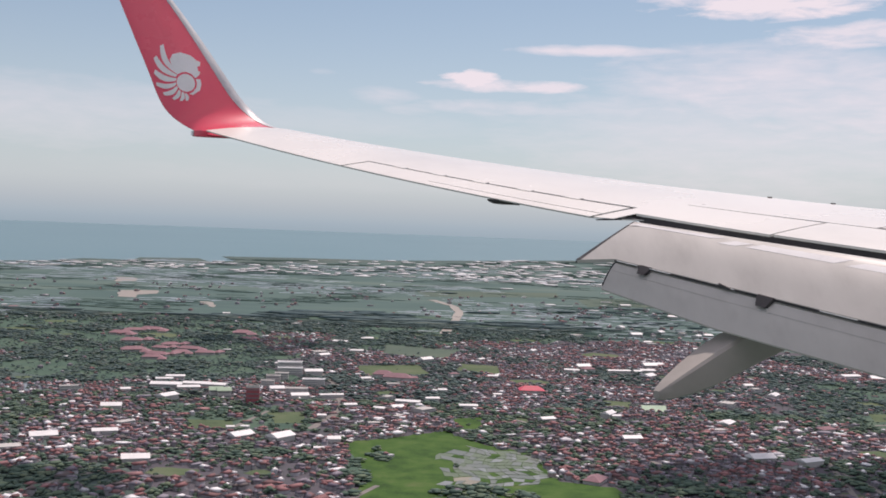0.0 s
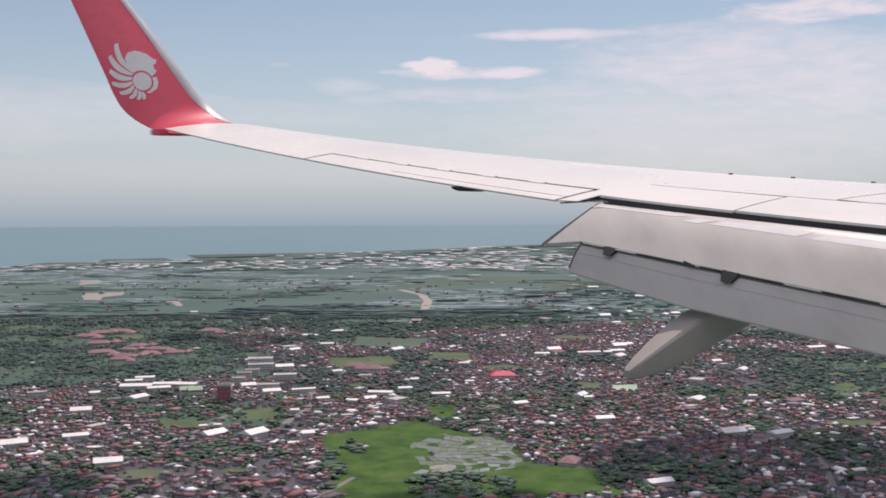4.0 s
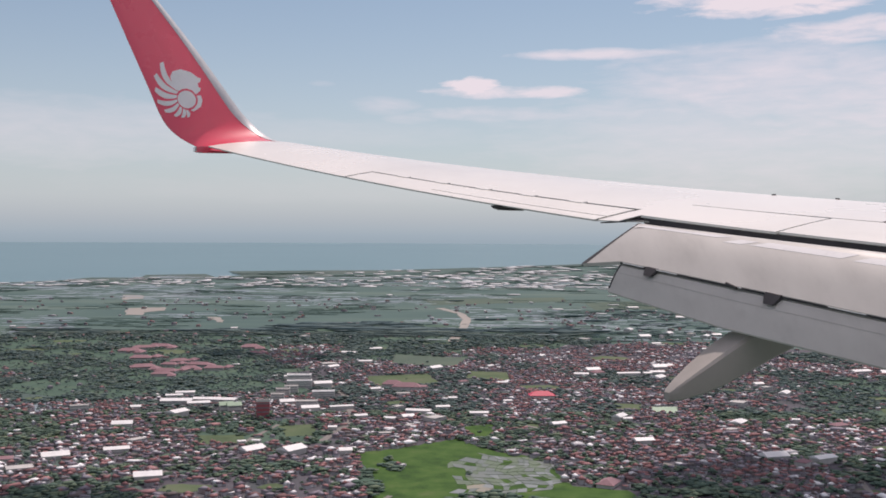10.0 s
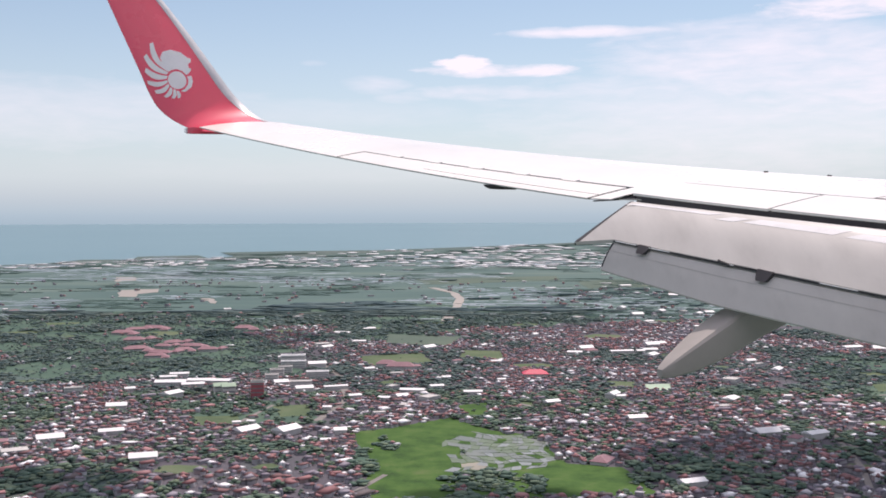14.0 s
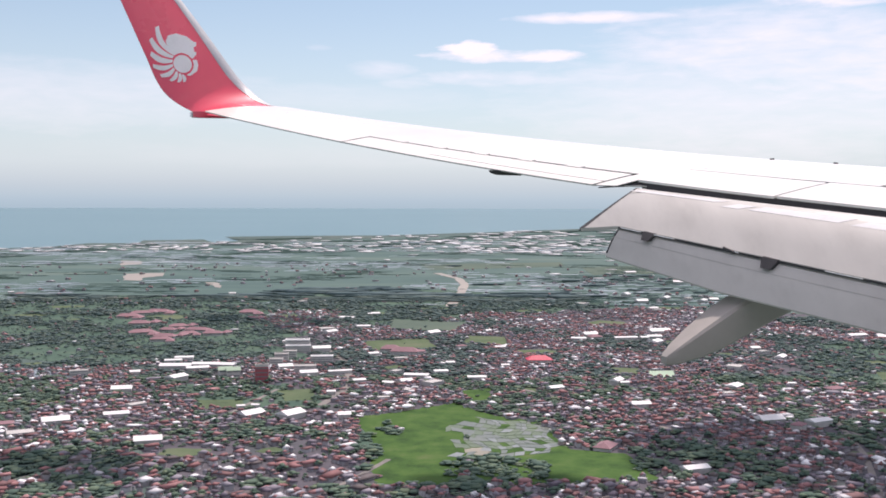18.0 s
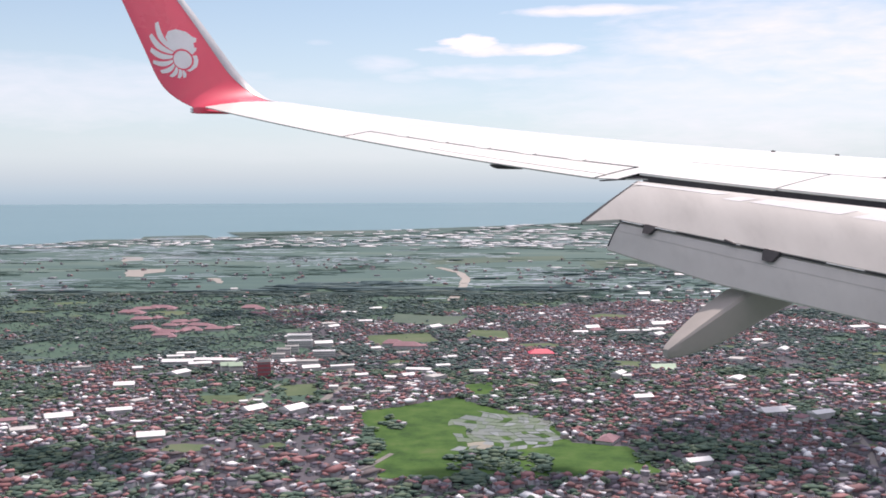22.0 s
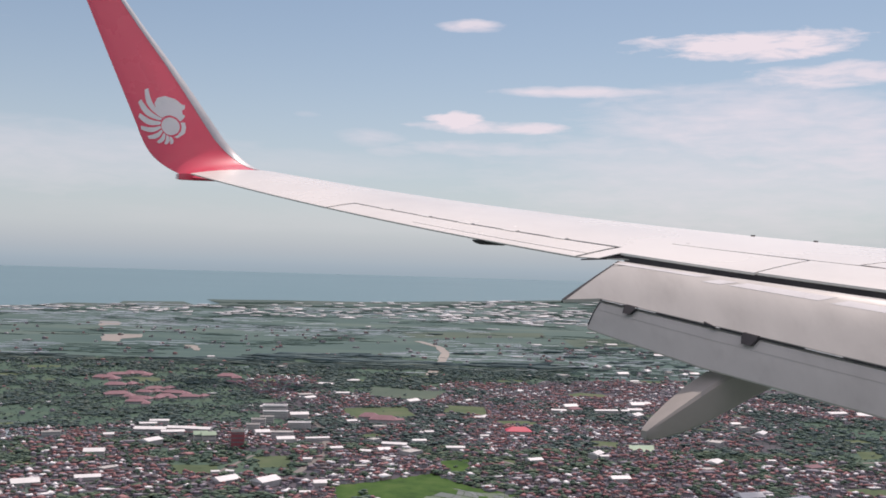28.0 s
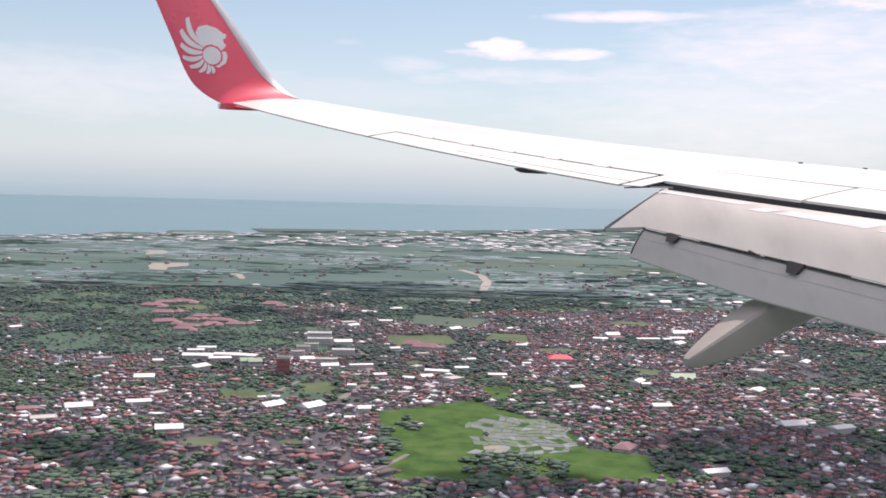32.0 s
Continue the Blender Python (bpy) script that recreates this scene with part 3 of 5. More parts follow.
wing_part("aileron_fairing", rows, 0.008, RUBBER, label="small dark aileron hinge fairing")

# ---------------------------------------------------------------- the winglet
wl_rows = [  # trailing edge, leading edge
    ((3.958, 14.450, 1.184), (4.919, 14.450, 1.360)), ((3.698, 14.700, 1.216), (4.777, 14.700, 1.408)), ((3.560, 14.900, 1.283), (4.641, 14.900, 1.494)), ((3.360, 15.050, 1.417), (4.488, 15.050, 1.644)), ((3.199, 15.120, 1.579), (4.319, 15.120, 1.827)),
    ((3.084, 15.170, 1.797), (4.172, 15.170, 2.034)), ((3.001, 15.220, 2.025), (4.034, 15.220, 2.241)), ((2.832, 15.350, 2.477), (3.775, 15.350, 2.641)),
    ((2.663, 15.480, 2.930), (3.500, 15.480, 3.039)), ((2.500, 15.600, 3.367), (3.176, 15.600, 3.470)), ((2.321, 15.720, 3.850), (2.815, 15.720, 3.975)), ((2.246, 15.770, 4.063), (2.571, 15.770, 4.202))]


def glide(rows, steps):
    """Rows of place pairs with smooth rows put between them."""
    out = []
    for k in range(len(rows) - 1):
        four = [rows[min(max(k + d, 0), len(rows) - 1)] for d in (-1, 0, 1, 2)]
        for i in range(steps):
            q = i / steps
            out.append(tuple(0.5 * (2 * b + (c - a) * q + (2 * a - 5 * b + 4 * c - d) * q * q + (3 * b - a - 3 * c + d) * q ** 3)
                             for a, b, c, d in [[Vector(p[side]) for p in four] for side in (0, 1)]))
    return out + [tuple(Vector(p) for p in rows[-1])]


wl_rows = glide(wl_rows, 3)


def winglet_grid(u0, u1, cols, lift):
    out = []
    for i, (te, le) in enumerate(wl_rows):
        te, le = Vector(te), Vector(le)
        before, after = Vector(wl_rows[max(i - 1, 0)][0]), Vector(wl_rows[min(i + 1, len(wl_rows) - 1)][0])
        rise = (after - before).normalized()
        face = (le - te).cross(rise).normalized()
        face = face if face.y < 0 or face.z > 0.5 else -face
        width = (le - te).length
        row = []
        for j in range(cols + 1):
            u = u0 + (u1 - u0) * j / cols
            belly = 0.045 * width * math.sin(math.pi * min(u, 1.0) ** 0.7) - 0.03 * width * max(0.0, (u - 0.9) / 0.1) ** 2
            row.append(airf(te + (le - te) * u + face * (belly + lift)))
        out.append(row)
    return out


winglet = wing_part("winglet", winglet_grid(0.0, 1.0, 14, 0.0), 0.03, RED, label="red painted blended winglet", down=SPAN)
wing_part("leading_edge", winglet_grid(0.87, 1.010, 5, 0.004)[1:], 0.034, EDGE, winglet, "bare metal leading edge", down=SPAN)
# tip pod with lights
pod = []
for x, half, z0, z1 in ((0.0, 0.05, 0.075, 0.0), (0.08, 0.06, 0.085, -0.005), (0.35, 0.05, 0.07, 0.0), (0.75, 0.015, 0.03, 0.01)):
    base = Vector((3.531, 14.750, 1.182)) + Vector((x, 0, 0))
    pod.append([airf(base + Vector((0, -half, z0))), airf(base + Vector((0, half, z0))), airf(base + Vector((0, half, z1))), airf(base + Vector((0, -half, z1))), airf(base + Vector((0, -half, z0)))])
wing_part("tip_pod", pod, 0.004, RED, winglet, down=SPAN)
for dz in (0.02, 0.055):
    base = Vector((3.531, 14.750, 1.182))
    wing_part("tip_light", [[airf(base + Vector((-0.03, k, dz + j))) for k in (-0.035, 0.035)] for j in (-0.012, 0.012)], 0.05, LENS, winglet, "small white tip light", down=FORE)


def face_point(x, z, lift=0.0):
    """The place on the winglet's inner face that lies x ahead and z up."""
    r = 15.0
    for _ in range(40):
        i = min(int(r), len(wl_rows) - 2)
        q = r - i
        te = Vector(wl_rows[i][0]).lerp(Vector(wl_rows[i + 1][0]), q)
        le = Vector(wl_rows[i][1]).lerp(Vector(wl_rows[i + 1][1]), q)
        u = (x - te.x) / (le.x - te.x)
        step = Vector(wl_rows[i + 1][0]).z - Vector(wl_rows[i][0]).z
        r = min(max(r + 0.7 * (z - te.z - (le.z - te.z) * u) / step, 0.0), len(wl_rows) - 1.01)
    belly = 0.045 * (le - te).length * math.sin(math.pi * min(max(u, 0.0), 1.0) ** 0.7)
    return air(x, te.y + (le.y - te.y) * u - belly - lift, z)


def decal(name, outline, parent, label=""):
    pts = [Vector((x, 0, z)) for x, z in outline]
    n = len(pts)
    verts = [face_point(p.x, p.z, 0.007) for p in pts] + [face_point(p.x, p.z, -0.02) for p in pts]
    faces = [tuple(range(n)), tuple(range(2 * n - 1, n - 1, -1))] + [(k, (k + 1) % n, n + (k + 1) % n, n + k) for k in range(n)]
    me = mesh_of(name, verts, faces, LOGO)
    bm = bmesh.new()
    bm.from_mesh(me)
    bmesh.ops.recalc_face_normals(bm, faces=bm.faces)
    bmesh.ops.triangulate(bm, faces=[f for f in bm.faces if len(f.verts) > 4])
    bm.to_mesh(me)
    bm.free()
    return part(name, me, parent, label)


disc_c, disc_e = Vector((3.488, 1.982)), Vector((3.621, 1.991))
disc_r = (disc_e - disc_c).length
px_m = disc_r / 16.0
decal("decal_disc", [(disc_c.x + disc_r * math.cos(a), disc_c.y + disc_r * math.sin(a)) for a in [2 * math.pi * k / 28 for k in range(28)]], winglet, "white round emblem centre")
HEAD = [(-27, 39), (-22, 50), (-8, 55), (10, 51), (22, 42), (27, 41), (26, 34), (21, 31), (22, 24), (26, 22), (24, 17), (17, 10), (10, 17), (0, 20), (-8, 18), (-14, 14), (-22, 24)]
decal("decal_crest", [(disc_c.x + x * px_m, disc_c.y + y * px_m) for x, y in HEAD], winglet, "white rounded emblem shape")
decal("decal_arc", [(disc_c.x + r * px_m * math.cos(radians(a)), disc_c.y + r * px_m * math.sin(radians(a))) for r, a in
                    [(19.5, 25), (19.5, 5), (19.5, -20), (19.5, -50), (20, -75), (24, -60), (27, -25), (27.5, 0), (27, 20)]], winglet)
for tip, root, wide in (((-40, 65), (-14, 16), 9), ((-52, 42), (-16, 11), 9.5), ((-53, 16), (-17, 4), 9.5), ((-50, -6), (-17, -3), 8), ((-38, -23), (-15, -9), 7.5),
                        ((-22, -31), (-11, -14), 6.5), ((-9, -33), (-6, -17), 6), ((1, -32), (-1, -19), 5.5)):
    tip, root = Vector(tip), Vector(root)
    way = tip - root
    side = Vector((way.y, -way.x)).normalized()
    left, right = [], []
    for k in range(9):
        q = k / 8
        bend = side * (way.length * -0.14 * math.sin(math.pi * q))
        half = wide * (0.12 + 0.42 * math.sin(math.pi * min(1.0, 0.12 + q * 0.66)))
        c0 = root + way * q + bend
        left.append(c0 + side * half)
        right.append(c0 - side * half)
    outline = left + right[::-1]
    decal("decal_feather", [(disc_c.x + p.x * px_m, disc_c.y + p.y * px_m) for p in outline], winglet)

# ---------------------------------------------------------------- land and sea
coast = [(-456.3, 703.1), (-388.9, 789.0), (-334.3, 860.5), (-328.0, 927.5), (-283.9, 931.2), (-297.4, 993.8), (-246.7, 1025.7), (-217.6, 948.1), (-204.4, 1000.5), (-241.1, 1103.5), (-157.5, 1142.8), (-72.2, 1164.1), (43.3, 1286.6), (208.1, 1490.4), (406.5, 1644.3), (741.4, 1808.2), (1198.7, 1907.2)]
sea_v = [(4900 * math.cos(2 * math.pi * k / 96), 4900 * math.sin(2 * math.pi * k / 96), -0.4) for k in range(96)]
tagged(new("water", mesh_of("water", sea_v, [tuple(range(96))], SEA)), "calm pale blue sea under haze", "sea", kind="structure")
rim = [(4880 * math.cos(a), 4880 * math.sin(a)) for a in [radians(20 - 5 * k) for k in range(45)]]
land_v = [(x, y, 0.0) for x, y in coast] + [(x, y, 0.0) for x, y in rim]
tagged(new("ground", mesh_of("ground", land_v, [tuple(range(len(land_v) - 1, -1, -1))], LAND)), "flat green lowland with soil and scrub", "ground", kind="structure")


def area(name, outline, mat, label, category, z=0.05, kind="", wobble=0.0, steps=5, broad=0.3):
    """A flat field or pond, slightly raised, with an uneven edge."""
    pts = [Vector((x, y)) for x, y in outline]
    fine = []
    for a, b in zip(pts, pts[1:] + pts[:1]):
        for k in range(steps):
            p = a + (b - a) * k / steps
            fine.append(p + Vector((noise.noise((p.x * broad, p.y * broad, 1.0)), noise.noise((p.x * broad, p.y * broad, 7.0)))) * wobble)
    n = len(fine)
    verts = [(p.x, p.y, z) for p in fine] + [(p.x, p.y, -0.2) for p in fine]
    faces = [tuple(range(n))] + [(k, n + k, n + (k + 1) % n, (k + 1) % n) for k in range(n)]
    me = mesh_of(name, verts, faces, mat)
    bm = bmesh.new()
    bm.from_mesh(me)
    bmesh.ops.recalc_face_normals(bm, faces=bm.faces)
    bm.to_mesh(me)
    bm.free()
    return tagged(new(name, me), label, category, kind=kind or "structure")


area("pavement", [(-23.4, 122.0), (89.2, 122.0), (222.4, 338.0), (55.3, 378.6), (4.1, 366.2), (-37.6, 360.6), (-53.9, 280.9), (-81.7, 213.6)], TOWN, "dusty town ground with lanes and yards", "ground", 0.02, wobble=3.0)
area("marsh", [(-213.2, 335.4), (-62.9, 392.8), (3.5, 373.2), (55.8, 386.1), (245.3, 360.8), (731.6, 850.2), (1040.7, 1650.9), (649.7, 1576.3), (191.8, 1354.0), (-65.9, 1095.5), (-205.4, 902.4), (-314.1, 813.9), (-463.2, 662.4)], MARSH, "green marsh and pond land with haze in its colour", "marsh", 0.012, wobble=46.0, steps=40, broad=0.022)
FIELD = [(-17.6, 185.4), (-11.8, 189.6), (-6.0, 194.0), (1.3, 200.6), (6.2, 191.5), (14.7, 184.0), (18.2, 177.9), (19.5, 163.2), (28.1, 160.8), (30.7, 145.4), (13.4, 142.3), (6.4, 142.3), (-9.9, 142.2), (-12.1, 152.7), (-10.3, 159.4)]
area("field", FIELD, RICE, "bright green rice field with wet plots", "field", 0.04, wobble=1.0)
GREENS = [
    ([(126.5, 272.1), (138.4, 274.6), (133.3, 260.5), (121.4, 255.8)], MEADOW), ([(100.6, 238.8), (106.0, 239.5), (103.4, 230.1), (98.1, 228.9)], MEADOW),
    ([(100.8, 218.5), (122.2, 219.9), (123.3, 207.7), (103.1, 208.1)], MEADOW), ([(-50.1, 201.8), (-41.2, 203.0), (-38.9, 194.5), (-47.4, 193.4)], MEADOW),
    ([(-35.8, 212.9), (-28.7, 214.7), (-26.2, 203.2), (-32.3, 201.1)], MEADOW), ([(-23.8, 288.5), (-6.6, 295.2), (-2.2, 274.1), (-20.8, 270.2)], MEADOW),
    ([(6.0, 300.8), (17.3, 298.6), (16.8, 279.9), (4.4, 285.8)], MEADOW), ([(38.9, 244.5), (45.3, 243.0), (43.6, 233.4), (37.8, 234.6)], MEADOW),
    ([(45.8, 239.4), (53.7, 240.1), (52.1, 232.0), (46.4, 230.7)], PITCH), ([(3.1, 213.3), (9.2, 216.8), (8.7, 203.6), (3.9, 201.5)], RICE),
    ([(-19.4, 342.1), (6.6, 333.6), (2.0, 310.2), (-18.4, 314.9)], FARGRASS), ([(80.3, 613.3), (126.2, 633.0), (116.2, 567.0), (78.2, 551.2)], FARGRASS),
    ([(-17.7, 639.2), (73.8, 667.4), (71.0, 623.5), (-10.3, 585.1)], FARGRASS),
]
grass_rng = random.Random(77)
for _ in range(46):
    y = math.sqrt(grass_rng.uniform(150 ** 2, 385 ** 2))
    x, wide = grass_rng.uniform(-0.45, 0.45) * y, grass_rng.uniform(2.5, 7.0) * (0.5 + y / 400)
    turn = grass_rng.uniform(0, math.pi)
    sides = [(x + wide * grass_rng.uniform(0.6, 1.1) * math.cos(turn + a), y + wide * grass_rng.uniform(0.5, 0.9) * math.sin(turn + a)) for a in (0.5, 1.5, 2.6, 3.7, 4.6, 5.6)]
    if not any(min(p[0] for p in q) - 8 < x < max(p[0] for p in q) + 8 and min(p[1] for p in q) - 8 < y < max(p[1] for p in q) + 8 for q in [FIELD] + [g[0] for g in GREENS]):
        GREENS.append((sides, MEADOW))
for outline, mat in GREENS:
    area("field", outline, mat, "pale green playing field among trees" if mat is PITCH else "small green meadow between houses and trees", "field", 0.05, wobble=0.6)

# roads as raised strips
def road(points, width, label):
    left, right = [], []
    for k, p in enumerate(points):
        p = Vector(p)
        way = (Vector(points[min(k + 1, len(points) - 1)]) - Vector(points[max(k - 1, 0)])).normalized()
        side = Vector((-way.y, way.x)) * width * 0.5
        left.append(tuple(p + side))
        right.append(tuple(p - side))
    ROADS.append((left + right[::-1]))
    area("road", left + right[::-1], ROAD, label, "road", 0.07)


ROADS = []
road([(70.6, 176.7), (71.5, 164.9), (72.7, 154.6), (73.7, 143.3)], 1.1, "narrow pale concrete lane beside the canal")
road([(-32.9, 273.7), (-25.2, 250.9), (-23.0, 236.3), (-21.5, 214.8), (-24.8, 197.0)], 1.6, "grey main road through the town")
road([(16.0, 215.1), (29.6, 197.4), (42.0, 171.6), (48.1, 143.5)], 1.0, "grey town street")
road([(-22.0, 126.0), (-13.0, 146.0), (-9.0, 156.0)], 0.9, "pale concrete lane between houses")
road([(-68.0, 132.0), (-52.0, 160.0), (-41.0, 188.0), (-36.0, 214.0)], 0.9, "pale concrete lane between houses")
road([(56.0, 128.0), (66.0, 160.0), (72.0, 190.0), (76.0, 216.0)], 1.0, "straight pale lane past dense houses")
road([(30.0, 214.0), (62.0, 222.0), (96.0, 224.0), (122.0, 232.0)], 1.0, "grey town street")

# wet rice plots with low banks, each its own shallow sheet
rng = random.Random(5)
plot_a, plot_b, plot_c, plot_d = [Vector(p) for p in ((-0.2, 157.2), (1.1, 188.4), (17.0, 181.7), (19.0, 160.1))]
PLOTS_U, PLOTS_V = 13, 11


def plot_at(u, v):
    p = (plot_a + (plot_b - plot_a) * v) * (1 - u) + (plot_d + (plot_c - plot_d) * v) * u
    return p + Vector((noise.noise((u * 6, v * 5, 3)), noise.noise((u * 6, v * 5, 9)))) * 1.6 + Vector((1.1 * math.sin(v * 9.0), 0.8 * math.sin(u * 8.0 + 1.0)))


for i in range(PLOTS_U):
    for j in range(PLOTS_V):
        if (i < 2 and j in (4, 5)) or (i < 3 and j > 8) or (i > 10 and j < 2):
            continue
        join = 2 if i < PLOTS_U - 1 and rng.random() < 0.25 else 1
        u0, u1, v0, v1 = (i + 0.035) / PLOTS_U, (i + join - 0.035) / PLOTS_U, (j + 0.05) / PLOTS_V, (j + 0.95) / PLOTS_V
        mat = rng.choice([PADDY, PADDY, WET, PADDY, WET, PADDY, RICE, WET, SHALLOW] if j > 1 else [PADDY, MUD, SHALLOW, PADDY, RICE])
        quad = [tuple(plot_at(u, v)) for u, v in ((u0, v0), (u1, v0), (u1, v1), (u0, v1))]
        top = 0.072 + 0.0012 * i + 0.0002 * j
        me = mesh_of("rice_plot", [(x, y, z) for z in (top, -0.1) for x, y in quad], [(0, 1, 2, 3), (0, 4, 5, 1), (1, 5, 6, 2), (2, 6, 7, 3), (3, 7, 4, 0)], mat)
        tagged(new("rice_plot", me), "flooded rice plot with low earth banks" if mat in (PADDY, WET, SHALLOW) else "muddy rice plot with low earth banks" if mat is MUD else "planted green rice plot", "rice plot", "rice plots")

# brown winding river and silty ponds
RIVER = [(1.0, 384.0), (3.0, 410.0), (6.0, 448.0), (8.0, 486.0), (5.0, 522.0), (-6.0, 560.0)]
left, right = [], []
for k, p in enumerate(RIVER):
    p = Vector(p)
    way = (Vector(RIVER[min(k + 1, 5)]) - Vector(RIVER[max(k - 1, 0)])).normalized()
    side = Vector((-way.y, way.x)) * 2.0
    left.append(tuple(p + side))
    right.append(tuple(p - side))
RIVER_EDGE = [tuple(p) for p in left + right[::-1]]
area("river", RIVER_EDGE, SILT, "winding brown silty river bend", "river", 0.13, wobble=1.0)
for outline in ([(-160.6, 502.9), (-173.2, 546.1), (-154.9, 555.1), (-149.1, 531.8), (-155.8, 520.5), (-151.4, 500.0)], [(-198.2, 617.0), (-214.0, 665.8), (-198.6, 660.9), (-189.6, 627.9)], [(-119.2, 494.8), (-110.0, 488.8), (-103.0, 462.4), (-106.4, 465.1)]):
    area("pond", outline, SILT, "pale silty pond with curved banks", "pond", 0.06, wobble=2.0)

area("pond", [(-106.0, 226.0), (-86.0, 227.0), (-82.0, 234.0), (-90.0, 243.0), (-108.0, 241.0)], POND, "small grey-blue lake among trees", "pond", 0.06, wobble=2.0)

def shore(x):
    """How far out the coast lies."""
    return float(np.interp(x, [p[0] for p in coast], [p[1] for p in coast]))


# fish ponds: long sheets of water in rows, too many to count
verts, faces = [], []
for k in range(4600):
    y = rng.uniform(392, 1000)
    x = rng.uniform(-0.5, 0.5) * y
    if noise.noise((x * 0.007, y * 0.010, 4.0)) + 0.6 * noise.noise((x * 0.02, y * 0.03, 9.0)) < -0.02:
        continue
    if y > shore(x) - 30:
        continue
    wide, deep = rng.uniform(4, 19) * y / 700, rng.uniform(1.0, 4.2) * y / 600
    tilt = 0.12 + rng.uniform(-0.05, 0.05)
    b = len(verts)
    for dx, dy in ((-1, -1), (1, -1), (1, 1), (-1, 1)):
        px, py = dx * wide * 0.5 + rng.uniform(-1, 1), dy * deep * 0.5
        verts.append((x + px * math.cos(tilt) - py * math.sin(tilt), y + px * math.sin(tilt) + py * math.cos(tilt), 0.02 + 0.00002 * k))
    faces.append((b, b + 1, b + 2, b + 3))
tagged(new("fish_ponds", mesh_of("fish_ponds", verts, faces, POND)), "rows of pale shallow fish ponds with banks", "ponds", kind="stuff")


# ---------------------------------------------------------------- districts: where houses and trees stand
def inside(px, py, poly):
    hit = np.zeros(px.shape, bool)
    n = len(poly)
    for k in range(n):
        (x0, y0), (x1, y1) = poly[k], poly[(k + 1) % n]
        if y0 == y1:
            continue
        hit ^= ((y0 > py) != (y1 > py)) & (px < (x1 - x0) * (py - y0) / (y1 - y0) + x0)
    return hit


def wavy(px, py, size, seed):
    """Cheap smooth variation from -1 to 1."""
    r = np.random.RandomState(seed)
    out = np.zeros(px.shape)
    for k in range(7):
        a, ph = r.uniform(0, 2 * np.pi), r.uniform(0, 2 * np.pi)
        f = 2 * np.pi / size * r.uniform(0.6, 1.9)
        out += np.sin((px * np.cos(a) + py * np.sin(a)) * f + ph)
    return out / 4.0


FAR_ZONES = [  # outline, share of houses, share of trees; the later wins
    ([(-624.4, 1110.8), (706.0, 1108.0), (245.3, 360.8), (-175.4, 361.1)], 0.02, 0.0),
    ([(58.2, 567.8), (406.5, 622.2), (245.3, 360.8), (45.1, 375.1)], 0.05, 0.10),
    ([(-210.2, 419.2), (-70.9, 425.0), (-37.0, 302.6), (-38.8, 254.6), (-68.3, 246.3), (-101.7, 238.0)], 0.02, 0.75),
    ([(-67.9, 360.0), (-38.6, 365.6), (-21.1, 302.8), (-37.4, 291.5), (-53.2, 320.6)], 0.62, 0.12),
    ([(-74.7, 449.7), (47.9, 451.1), (51.1, 375.0), (2.6, 339.4), (-28.7, 325.1)], 0.01, 0.9),
    ([(4.1, 366.2), (114.6, 374.2), (107.6, 308.3), (65.1, 292.0), (2.3, 342.3)], 0.68, 0.12),
]
TOWN_ZONES = [
    ([(53.4, 234.6), (74.8, 238.6), (72.5, 220.7), (52.9, 217.9)], 0.03, 0.85),
    ([(100.4, 286.3), (182.6, 312.4), (145.2, 216.4), (104.2, 220.3), (82.7, 220.6)], 0.05, 0.8),
    ([(-56.9, 219.9), (-34.3, 220.4), (-22.1, 194.7), (-35.2, 192.4), (-51.8, 196.5)], 0.15, 0.55),
    ([(-49.3, 164.3), (-28.6, 166.2), (-13.2, 155.9), (-9.4, 138.9), (-42.1, 138.5)], 0.5, 0.3),
    ([(-19.6, 174.8), (-14.4, 174.8), (-10.6, 158.8), (-15.2, 158.8)], 0.02, 0.7),
]
ZONES = FAR_ZONES + TOWN_ZONES
for poly, h, t in FAR_ZONES[2:]:
    if t > 0.5:
        area("undergrowth", poly, UNDER, "dark green undergrowth below the trees", "undergrowth", 0.03, wobble=26.0, steps=24, broad=0.03)
for poly, h, t in TOWN_ZONES:
    if t > 0.5:
        area("undergrowth", poly, UNDER, "dark green undergrowth below the trees", "undergrowth", 0.03, wobble=4.0)
OPEN = [FIELD] + [g[0] for g in GREENS] + ROADS + [RIVER_EDGE]
CLUMPS = [
    ([(-0.3, 153.9), (4.8, 158.0), (13.3, 156.4), (15.8, 151.3), (14.8, 142.3), (0.7, 142.3)], 0.05, 0.9),
    ([(-12.3, 179.2), (-9.9, 180.0), (-7.5, 172.1), (-9.9, 171.4)], 0.35, 0.6),
    ([(61.5, 198.2), (65.0, 198.1), (74.2, 151.1), (71.4, 150.1)], 0.0, 0.85),
    ([(28.4, 163.2), (41.0, 156.2), (37.6, 147.3), (28.8, 147.3)], 0.1, 0.7),
    ([(4.2, 220.8), (14.9, 229.4), (17.8, 220.9), (7.5, 212.8)], 0.25, 0.6),
]
BLOCKS = []  # footprints of single large buildings: x, y, half


